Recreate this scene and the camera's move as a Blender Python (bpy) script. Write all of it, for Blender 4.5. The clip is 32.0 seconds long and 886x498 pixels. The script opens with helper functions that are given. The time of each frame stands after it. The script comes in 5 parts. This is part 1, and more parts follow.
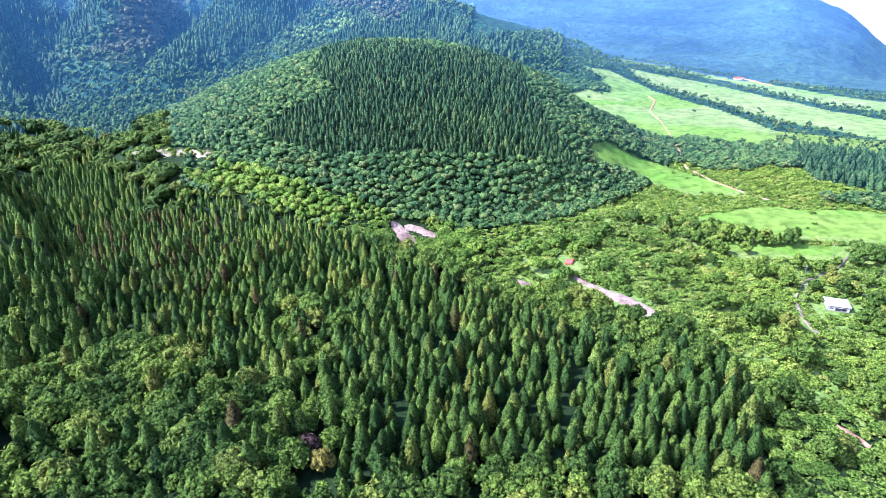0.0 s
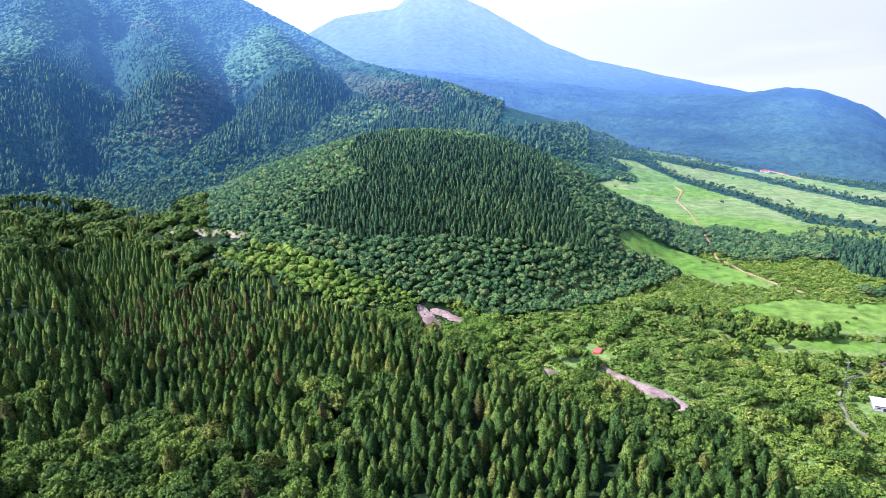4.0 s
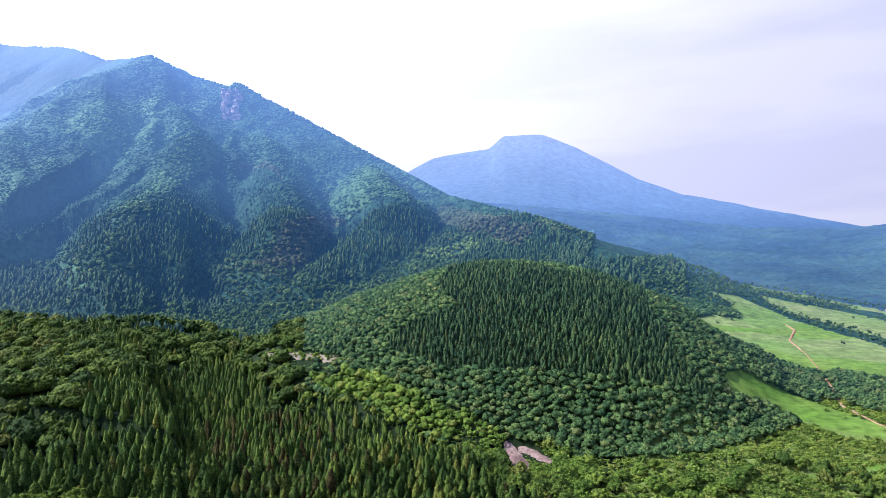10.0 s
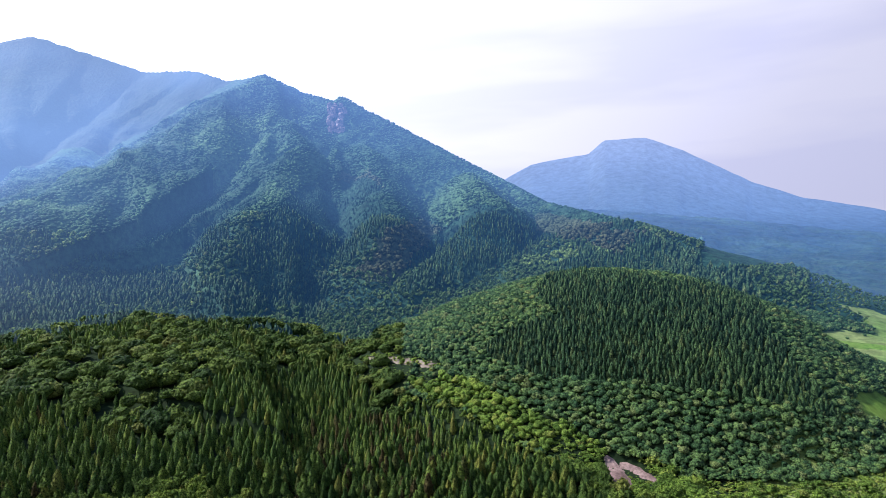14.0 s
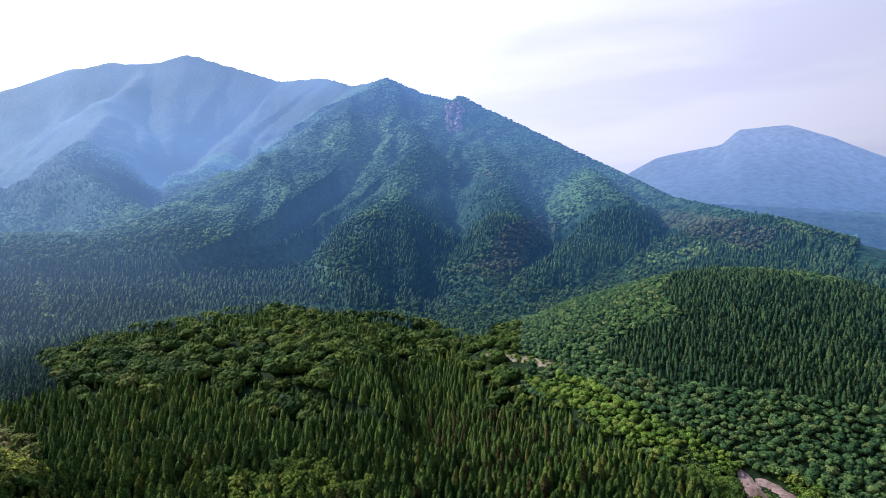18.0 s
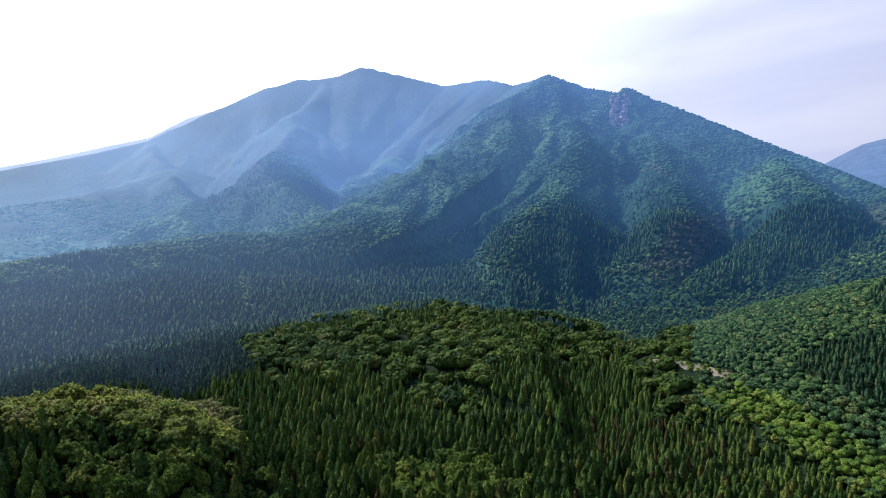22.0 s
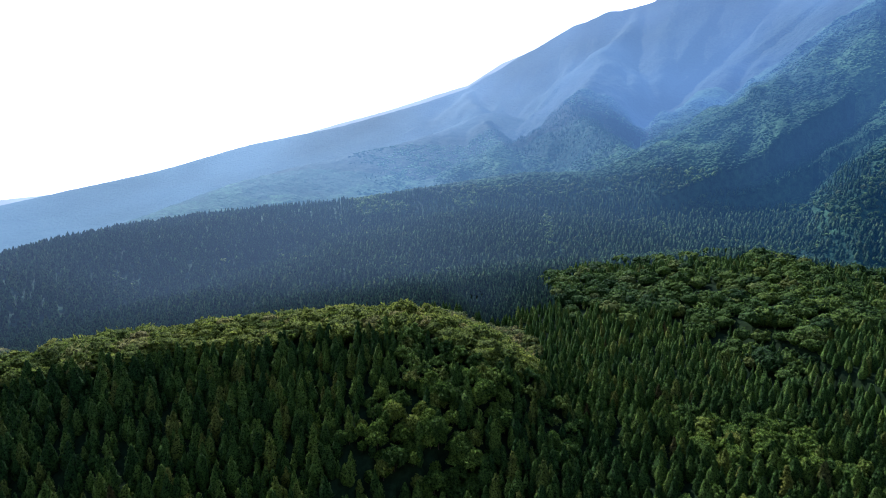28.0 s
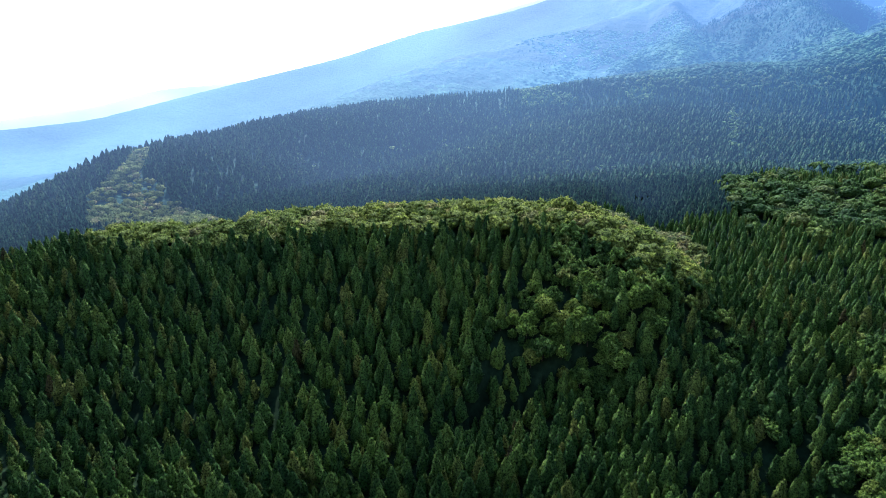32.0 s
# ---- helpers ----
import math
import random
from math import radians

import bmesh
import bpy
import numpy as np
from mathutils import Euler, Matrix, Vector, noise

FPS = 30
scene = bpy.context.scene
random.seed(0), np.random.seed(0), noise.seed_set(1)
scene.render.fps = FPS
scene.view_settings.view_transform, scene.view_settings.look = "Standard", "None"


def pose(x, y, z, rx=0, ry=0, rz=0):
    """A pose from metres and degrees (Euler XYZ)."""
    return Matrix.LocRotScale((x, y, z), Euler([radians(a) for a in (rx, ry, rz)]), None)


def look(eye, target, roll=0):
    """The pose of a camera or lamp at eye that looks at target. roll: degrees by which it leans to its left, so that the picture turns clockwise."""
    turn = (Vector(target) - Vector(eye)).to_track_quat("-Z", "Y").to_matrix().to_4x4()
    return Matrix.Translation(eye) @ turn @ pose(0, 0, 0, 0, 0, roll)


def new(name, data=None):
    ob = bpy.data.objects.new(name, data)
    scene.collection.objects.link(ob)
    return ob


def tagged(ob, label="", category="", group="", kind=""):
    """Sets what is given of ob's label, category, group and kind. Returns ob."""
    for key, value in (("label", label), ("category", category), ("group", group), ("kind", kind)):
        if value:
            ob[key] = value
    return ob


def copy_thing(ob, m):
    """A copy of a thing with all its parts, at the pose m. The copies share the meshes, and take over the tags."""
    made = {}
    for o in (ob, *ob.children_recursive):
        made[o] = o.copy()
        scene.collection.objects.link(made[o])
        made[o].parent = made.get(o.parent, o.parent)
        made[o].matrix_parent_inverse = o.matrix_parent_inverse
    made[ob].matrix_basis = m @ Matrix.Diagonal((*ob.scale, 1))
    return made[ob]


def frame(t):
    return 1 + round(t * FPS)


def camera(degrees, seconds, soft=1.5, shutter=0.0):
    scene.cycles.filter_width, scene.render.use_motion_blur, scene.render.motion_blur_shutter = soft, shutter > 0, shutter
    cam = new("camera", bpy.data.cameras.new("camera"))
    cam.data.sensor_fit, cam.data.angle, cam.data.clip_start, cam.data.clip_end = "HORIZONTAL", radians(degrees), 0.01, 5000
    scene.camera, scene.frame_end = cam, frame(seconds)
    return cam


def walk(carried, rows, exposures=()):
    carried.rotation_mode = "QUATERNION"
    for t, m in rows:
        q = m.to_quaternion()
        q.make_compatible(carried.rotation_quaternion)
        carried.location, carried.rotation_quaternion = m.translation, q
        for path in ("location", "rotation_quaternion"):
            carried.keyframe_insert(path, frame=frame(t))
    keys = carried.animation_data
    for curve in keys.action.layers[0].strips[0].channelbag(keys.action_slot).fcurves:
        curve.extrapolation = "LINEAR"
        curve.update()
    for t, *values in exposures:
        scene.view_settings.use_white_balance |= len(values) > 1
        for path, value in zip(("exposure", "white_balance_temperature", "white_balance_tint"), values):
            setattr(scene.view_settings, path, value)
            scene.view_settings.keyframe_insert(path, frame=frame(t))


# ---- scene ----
# ---------------------------------------------------------------- camera
EYE_Z = 125.0
cam = camera(74.0, 32.0, soft=0.9)


def aim(yaw, pitch, roll):
    """The hovering camera, turned to a bearing (degrees left of +y), a pitch and a lean."""
    return pose(0, 0, EYE_Z, 90 + pitch, 0, yaw) @ pose(0, 0, 0, 0, 0, roll)


WALK = [(0.0, 6.24, -22.95, -1.21), (0.5, 6.99, -21.89, -1.16), (1.0, 7.46, -20.85, -1.11), (1.5, 7.88, -19.84, -1.02),
        (2.0, 8.15, -18.86, -0.92), (2.5, 8.4, -17.87, -0.85), (3.0, 8.57, -16.84, -0.71), (3.5, 8.72, -15.77, -0.68),
        (5.5, 9.76, -11.59, -0.62), (6.0, 10.81, -10.56, -0.58), (6.5, 12.0, -9.5, -0.57), (7.0, 13.0, -8.45, -0.54),
        (7.5, 13.63, -7.39, -0.5), (8.0, 14.06, -6.29, -0.54), (8.5, 14.37, -5.21, -0.45), (9.0, 14.66, -4.14, -0.48),
        (9.5, 15.77, -3.09, -0.46), (10.0, 17.41, -2.02, -0.41), (10.5, 18.89, -1.2, -0.44), (11.0, 20.29, -1.2, -0.46),
        (11.5, 21.45, -1.18, -0.46), (12.0, 22.46, -1.21, -0.49), (12.5, 23.51, -1.22, -0.48), (13.0, 24.4, -1.22, -0.51),
        (13.5, 25.42, -1.23, -0.53), (14.0, 26.85, -1.23, -0.56), (14.5, 28.42, -1.26, -0.5), (16.5, 33.81, -1.3, -0.42),
        (17.0, 35.2, -1.33, -0.48), (17.5, 36.49, -1.35, -0.53), (18.0, 38.23, -1.38, -0.61), (18.5, 40.44, -1.39, -0.63),
        (19.0, 42.92, -1.39, -0.68), (19.5, 45.05, -1.37, -0.7), (20.0, 46.56, -1.35, -0.63), (20.5, 47.68, -1.31, -0.66),
        (21.0, 49.07, -1.31, -0.66), (21.5, 51.1, -1.3, -0.67), (22.0, 53.8, -1.31, -0.75), (22.5, 56.49, -1.36, -0.72),
        (23.0, 59.23, -1.37, -0.85), (23.5, 61.99, -1.39, -0.79), (24.0, 64.09, -1.4, -0.78), (24.5, 65.73, -1.67, -0.71),
        (26.5, 72.1, -5.79, -0.71), (27.0, 75.11, -6.6, -0.63), (27.5, 79.21, -6.67, -0.52), (28.0, 82.7, -6.78, -0.57),
        (28.5, 85.61, -6.83, -0.63), (29.0, 88.07, -6.8, -0.74), (29.5, 90.71, -6.9, -0.71), (30.0, 93.55, -8.09, -0.55),
        (30.5, 95.73, -9.99, -0.42), (31.0, 97.24, -12.08, -0.34), (31.5, 98.01, -14.41, -0.25), (32.0, 98.44, -16.95, -0.12)]
walk(cam, [(t, aim(a, b, c)) for t, a, b, c in WALK],
     exposures=[(0.0, 1.84, 4900, 24), (3.5, 1.38, 5050, 25), (7.0, 1.04, 5200, 24), (13.0, 0.6, 5450, 23), (19.0, 0.33, 5450, 19), (22.0, 0.14, 5350, 17),
                (24.0, -0.22, 5150, 16), (26.5, -0.08, 5050, 14), (28.0, 0.08, 5000, 14), (30.0, 0.02, 4900, 13), (31.0, 0.42, 4850, 14), (32.0, 0.85, 4800, 14)])

# ---------------------------------------------------------------- light
SUN_AZ, SUN_EL = 104.0, 43.0


def compass(bearing, reach, height=0.0):
    """A place at a bearing (degrees left of +y) and a reach from the point under the camera."""
    a = radians(bearing)
    return Vector((-reach * math.sin(a), reach * math.cos(a), height))


sun = new("sun", bpy.data.lights.new("sun", "SUN"))
sun.data.energy, sun.data.angle, sun.data.color = 4.95, radians(0.6), (1.0, 0.9, 0.7)
sun.matrix_world = look(compass(SUN_AZ, 1000, 1000 * math.tan(radians(SUN_EL))), (0, 0, 0))

world = bpy.data.worlds.new("sky")
scene.world = world
world.use_nodes = True
wn, wl = world.node_tree.nodes, world.node_tree.links
wn.clear()


def wnode(kind, **kw):
    n = wn.new(kind)
    for k, v in kw.items():
        n.inputs[k.replace("_", " ")].default_value = v
    return n


sky = wn.new("ShaderNodeTexSky")
sky.sky_type = "NISHITA"
sky.sun_disc = False
sky.sun_elevation, sky.sun_rotation = radians(SUN_EL), radians(-SUN_AZ)
sky.air_density, sky.dust_density, sky.ozone_density = 1.3, 0.6, 5.0
w_sky = wnode("ShaderNodeBackground", Strength=0.115)
w_haze = wnode("ShaderNodeBackground", Strength=1.0)
w_mix, w_out, w_geo = wn.new("ShaderNodeMixShader"), wn.new("ShaderNodeOutputWorld"), wn.new("ShaderNodeTexCoord")
w_map, w_noise, w_ramp = wn.new("ShaderNodeMapping"), wnode("ShaderNodeTexNoise", Scale=2.1, Detail=4.0, Roughness=0.5), wn.new("ShaderNodeValToRGB")
w_map.inputs["Rotation"].default_value = (radians(20), radians(-26), radians(35))
w_map.inputs["Scale"].default_value = (0.7, 0.5, 4.0)
w_ramp.color_ramp.elements[0].position, w_ramp.color_ramp.elements[0].color = 0.44, (0.9, 0.88, 0.945, 1)
w_ramp.color_ramp.elements[1].position, w_ramp.color_ramp.elements[1].color = 0.57, (1.03, 0.99, 0.98, 1)
# bright veil round the sun
w_dot = wn.new("ShaderNodeVectorMath")
w_dot.operation = "DOT_PRODUCT"
w_dot.inputs[1].default_value = compass(SUN_AZ, math.cos(radians(SUN_EL)), math.sin(radians(SUN_EL)))
w_glow = wn.new("ShaderNodeValToRGB")
w_half = wn.new("ShaderNodeMapRange")
w_half.inputs[1].default_value, w_half.inputs[2].default_value = -1.0, 1.0
for k, (at, v) in enumerate(((0.1, 0.13), (0.45, 0.215), (0.7, 0.36), (0.97, 1.0))):
    el = w_glow.color_ramp.elements[k] if k < 2 else w_glow.color_ramp.elements.new(at)
    el.position, el.color = at, (v, v, v, 1)
w_gain = wn.new("ShaderNodeMath")
w_gain.operation = "MULTIPLY"
w_gain.inputs[1].default_value = 2.3
# the haze thins towards the zenith
w_sep, w_up = wn.new("ShaderNodeSeparateXYZ"), wn.new("ShaderNodeMapRange")
for i, v in ((1, 0.36), (2, 0.7), (3, 1.0), (4, 0.08)):
    w_up.inputs[i].default_value = v
wl.new(w_geo.outputs["Generated"], w_map.inputs[0])
wl.new(w_map.outputs[0], w_noise.inputs["Vector"])
wl.new(w_noise.outputs["Fac"], w_ramp.inputs[0])
wl.new(w_geo.outputs["Generated"], w_dot.inputs[0])
wl.new(w_dot.outputs["Value"], w_half.inputs[0])
wl.new(w_half.outputs[0], w_glow.inputs[0])
wl.new(w_glow.outputs[0], w_gain.inputs[0])
wl.new(w_geo.outputs["Generated"], w_sep.inputs[0])
wl.new(w_sep.outputs[2], w_up.inputs[0])
wl.new(w_ramp.outputs[0], w_haze.inputs[0])
wl.new(w_gain.outputs[0], w_haze.inputs[1])
wl.new(w_up.outputs[0], w_mix.inputs[0])
wl.new(sky.outputs[0], w_sky.inputs[0])
wl.new(w_sky.outputs[0], w_mix.inputs[1])
wl.new(w_haze.outputs[0], w_mix.inputs[2])
wl.new(w_mix.outputs[0], w_out.inputs[0])

# ---------------------------------------------------------------- materials


class Mat:
    """A small builder round one node material."""

    def __init__(self, name):
        self.m = bpy.data.materials.new(name)
        self.m.use_nodes = True
        self.n, self.l = self.m.node_tree.nodes, self.m.node_tree.links
        self.bsdf = self.n["Principled BSDF"]

    def node(self, kind, **kw):
        n = self.n.new(kind)
        for k, v in kw.items():
            n.inputs[k.replace("_", " ")].default_value = v
        return n

    def link(self, a, b):
        self.l.new(a, b)

    def coords(self):
        return self.node("ShaderNodeNewGeometry").outputs["Position"]

    def noise(self, scale, detail=3.0, rough=0.55, stretch=None):
        n = self.node("ShaderNodeTexNoise", Scale=scale, Detail=detail, Roughness=rough)
        if stretch:
            mp = self.node("ShaderNodeMapping")
            mp.inputs["Scale"].default_value = stretch
            self.link(self.coords(), mp.inputs[0])
            self.link(mp.outputs[0], n.inputs["Vector"])
        else:
            self.link(self.coords(), n.inputs["Vector"])
        return n.outputs["Fac"]

    def ramp(self, fac, *stops):
        r = self.node("ShaderNodeValToRGB")
        els = r.color_ramp.elements
        while len(els) < len(stops):
            els.new(0.5)
        for e, (p, c) in zip(els, stops):
            e.position, e.color = p, (*c, 1)
        self.link(fac, r.inputs[0])
        return r.outputs[0]

    def math(self, op, a, b=0.0):
        n = self.node("ShaderNodeMath")
        n.operation = op
        for i, v in enumerate((a, b)):
            if hasattr(v, "is_linked"):
                self.link(v, n.inputs[i])
            else:
                n.inputs[i].default_value = v
        return n.outputs[0]

    def mix(self, fac, a, b, blend="MIX"):
        n = self.node("ShaderNodeMix")
        n.data_type, n.blend_type = "RGBA", blend
        for i, v in ((0, fac), (6, a), (7, b)):
            if hasattr(v, "is_linked"):
                self.link(v, n.inputs[i])
            else:
                n.inputs[i].default_value = v if i == 0 else (*v, 1)
        return n.outputs[2]

    def bump(self, height, strength, distance):
        b = self.node("ShaderNodeBump", Strength=strength, Distance=distance)
        self.link(height, b.inputs["Height"])
        self.link(b.outputs[0], self.bsdf.inputs["Normal"])
        return b.outputs[0]

    def paint(self, colour, rough=0.7, spec=0.3):
        if hasattr(colour, "is_linked"):
            self.link(colour, self.bsdf.inputs["Base Color"])
        else:
            self.bsdf.inputs["Base Color"].default_value = (*colour, 1)
        self.bsdf.inputs["Roughness"].default_value = rough
        self.bsdf.inputs["Specular IOR Level"].default_value = spec
        return self


def paint_haze(m, gain=1.0):
    """Distance haze painted on as emission: nil on the near woods, growing with the distance, paler towards the sun."""
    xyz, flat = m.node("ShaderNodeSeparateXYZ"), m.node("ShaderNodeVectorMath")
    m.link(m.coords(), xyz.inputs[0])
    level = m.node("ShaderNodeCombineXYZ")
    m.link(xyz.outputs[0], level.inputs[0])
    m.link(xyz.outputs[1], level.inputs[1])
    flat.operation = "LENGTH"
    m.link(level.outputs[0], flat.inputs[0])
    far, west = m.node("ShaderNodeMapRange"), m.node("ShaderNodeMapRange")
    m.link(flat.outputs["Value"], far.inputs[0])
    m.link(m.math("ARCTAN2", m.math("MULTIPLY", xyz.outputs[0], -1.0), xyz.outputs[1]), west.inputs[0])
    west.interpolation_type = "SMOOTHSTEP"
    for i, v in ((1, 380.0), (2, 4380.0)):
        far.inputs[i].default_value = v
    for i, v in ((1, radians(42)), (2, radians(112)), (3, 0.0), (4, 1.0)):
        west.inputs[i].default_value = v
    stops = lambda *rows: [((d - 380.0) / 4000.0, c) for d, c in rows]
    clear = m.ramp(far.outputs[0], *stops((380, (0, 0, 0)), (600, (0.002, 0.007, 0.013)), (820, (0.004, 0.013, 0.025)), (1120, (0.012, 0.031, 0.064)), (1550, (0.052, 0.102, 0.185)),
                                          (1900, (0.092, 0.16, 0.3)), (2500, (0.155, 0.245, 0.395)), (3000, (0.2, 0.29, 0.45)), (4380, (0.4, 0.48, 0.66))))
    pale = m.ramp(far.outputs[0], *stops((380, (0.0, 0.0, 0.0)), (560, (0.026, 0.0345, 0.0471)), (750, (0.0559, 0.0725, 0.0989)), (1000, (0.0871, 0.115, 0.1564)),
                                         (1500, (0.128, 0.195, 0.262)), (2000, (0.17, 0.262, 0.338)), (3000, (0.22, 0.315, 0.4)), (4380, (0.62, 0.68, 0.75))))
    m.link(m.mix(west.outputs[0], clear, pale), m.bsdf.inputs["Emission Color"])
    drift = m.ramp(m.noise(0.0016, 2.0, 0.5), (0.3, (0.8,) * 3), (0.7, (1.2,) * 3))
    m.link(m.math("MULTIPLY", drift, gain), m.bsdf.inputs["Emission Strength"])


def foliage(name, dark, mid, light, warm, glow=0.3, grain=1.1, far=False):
    """Leaves: a tint for each tree, a fine grain that paints lit tips and shaded gaps, and light that passes through.
    """
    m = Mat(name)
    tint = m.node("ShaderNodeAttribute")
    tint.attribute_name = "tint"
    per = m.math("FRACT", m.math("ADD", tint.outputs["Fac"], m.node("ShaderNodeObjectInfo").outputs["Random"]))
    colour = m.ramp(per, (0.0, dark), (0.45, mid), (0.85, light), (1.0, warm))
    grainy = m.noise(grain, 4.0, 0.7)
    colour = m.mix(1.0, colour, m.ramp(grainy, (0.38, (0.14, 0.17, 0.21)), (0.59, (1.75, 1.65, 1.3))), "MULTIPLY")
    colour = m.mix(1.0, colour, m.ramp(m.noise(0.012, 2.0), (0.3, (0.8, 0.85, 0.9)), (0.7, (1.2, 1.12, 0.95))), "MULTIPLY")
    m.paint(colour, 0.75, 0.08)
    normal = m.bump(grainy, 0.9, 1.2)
    # far stands: distance haze painted on as emission
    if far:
        paint_haze(m, 1 / (1 - glow))
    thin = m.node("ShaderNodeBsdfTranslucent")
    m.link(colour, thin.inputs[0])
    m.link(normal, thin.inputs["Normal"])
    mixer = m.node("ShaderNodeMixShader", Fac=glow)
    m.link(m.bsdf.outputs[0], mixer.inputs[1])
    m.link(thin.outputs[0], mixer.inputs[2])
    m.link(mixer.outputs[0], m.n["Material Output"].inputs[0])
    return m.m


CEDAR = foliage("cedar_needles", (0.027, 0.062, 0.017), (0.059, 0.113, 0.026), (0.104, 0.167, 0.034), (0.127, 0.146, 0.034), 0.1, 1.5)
# middle and far stands: bluish base tint and emission paint distance haze
CEDAR_HAZED = foliage("haze_tinted_cedar_needles", (0.019, 0.049, 0.027), (0.038, 0.084, 0.042), (0.059, 0.116, 0.05), (0.078, 0.116, 0.047), 0.25, 1.0, True)
CEDAR_FAR_HAZED = foliage("haze_greyed_cedar_needles", (0.019, 0.046, 0.03), (0.033, 0.073, 0.041), (0.048, 0.092, 0.045), (0.057, 0.088, 0.044), 0.2, 0.45, True)
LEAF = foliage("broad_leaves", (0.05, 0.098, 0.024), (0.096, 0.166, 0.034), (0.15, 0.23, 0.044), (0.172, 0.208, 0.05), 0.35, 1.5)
LEAF_HAZED = foliage("haze_tinted_hill_leaves", (0.038, 0.091, 0.042), (0.074, 0.144, 0.058), (0.116, 0.2, 0.07), (0.14, 0.185, 0.075), 0.35, 1.0, True)
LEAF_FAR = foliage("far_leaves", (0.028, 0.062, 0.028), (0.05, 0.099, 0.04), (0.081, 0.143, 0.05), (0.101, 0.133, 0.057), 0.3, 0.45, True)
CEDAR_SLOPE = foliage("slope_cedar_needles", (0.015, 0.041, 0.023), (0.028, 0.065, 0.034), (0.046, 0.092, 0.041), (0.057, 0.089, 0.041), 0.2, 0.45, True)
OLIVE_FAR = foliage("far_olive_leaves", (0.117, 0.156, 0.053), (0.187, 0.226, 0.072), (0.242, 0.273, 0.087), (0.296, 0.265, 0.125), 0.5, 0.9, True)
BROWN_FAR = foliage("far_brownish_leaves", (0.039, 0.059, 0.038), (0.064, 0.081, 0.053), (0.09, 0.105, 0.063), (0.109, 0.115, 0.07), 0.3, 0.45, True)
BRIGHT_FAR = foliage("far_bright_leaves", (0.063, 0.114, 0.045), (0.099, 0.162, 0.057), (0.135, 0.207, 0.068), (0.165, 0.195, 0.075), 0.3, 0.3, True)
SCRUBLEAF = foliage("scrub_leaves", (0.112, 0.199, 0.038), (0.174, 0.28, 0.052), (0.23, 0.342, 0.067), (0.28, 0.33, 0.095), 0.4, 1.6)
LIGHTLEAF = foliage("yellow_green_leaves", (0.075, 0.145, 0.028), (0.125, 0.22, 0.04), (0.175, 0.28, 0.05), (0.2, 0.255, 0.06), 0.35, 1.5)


def plain(name, a, b, scale, rough=0.85, bump=0.3, dist=0.3, spec=0.04, far=False):
    m = Mat(name)
    f = m.noise(scale, 5.0, 0.65)
    c = m.mix(m.ramp(m.noise(scale * 0.1, 4.0, 0.6), (0.36, (0, 0, 0)), (0.64, (1, 1, 1))), a, b)
    c = m.mix(1.0, c, m.ramp(f, (0.34, (0.6, 0.6, 0.6)), (0.66, (1.32, 1.32, 1.32))), "MULTIPLY")
    m.paint(c, rough, spec)
    m.bump(f, bump, dist)
    # meadows: distance haze painted on as emission
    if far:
        paint_haze(m)
    return m.m


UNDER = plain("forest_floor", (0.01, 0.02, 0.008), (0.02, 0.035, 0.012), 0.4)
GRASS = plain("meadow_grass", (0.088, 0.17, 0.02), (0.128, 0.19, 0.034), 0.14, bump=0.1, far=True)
# dry patches, and far fields paled in colour to paint haze
DRY_HAZED_GRASS = plain("dry_and_hazed_meadow", (0.112, 0.185, 0.04), (0.165, 0.19, 0.07), 0.1, bump=0.1, far=True)
SCRUBFLOOR = plain("rough_grass", (0.1, 0.165, 0.034), (0.16, 0.2, 0.055), 0.6)
SOIL = plain("bare_soil", (0.12, 0.08, 0.068), (0.31, 0.225, 0.19), 0.7, 0.9, 0.8, 0.6)
SAND = plain("river_sand", (0.13, 0.108, 0.08), (0.215, 0.185, 0.138), 0.5, 0.9, 0.8, 0.6)
CLAY = plain("reddish_clay", (0.24, 0.14, 0.085), (0.34, 0.215, 0.14), 0.4, 0.9, 0.6, 0.5)
BARK = plain("bark", (0.09, 0.06, 0.04), (0.14, 0.1, 0.07), 3.0)
ROOFM = plain("painted_roof", (0.55, 0.55, 0.57), (0.48, 0.48, 0.5), 0.8, 0.5, 0.05, 0.05)
WALLM = plain("pale_wall", (0.34, 0.33, 0.32), (0.26, 0.25, 0.24), 1.0)
DARKM = plain("dark_opening", (0.03, 0.03, 0.035), (0.05, 0.05, 0.05), 1.0)
REDM = plain("red_sheet", (0.6, 0.08, 0.06), (0.5, 0.1, 0.08), 1.0)
POLEM = plain("concrete_pole", (0.15, 0.145, 0.14), (0.2, 0.195, 0.185), 2.0)


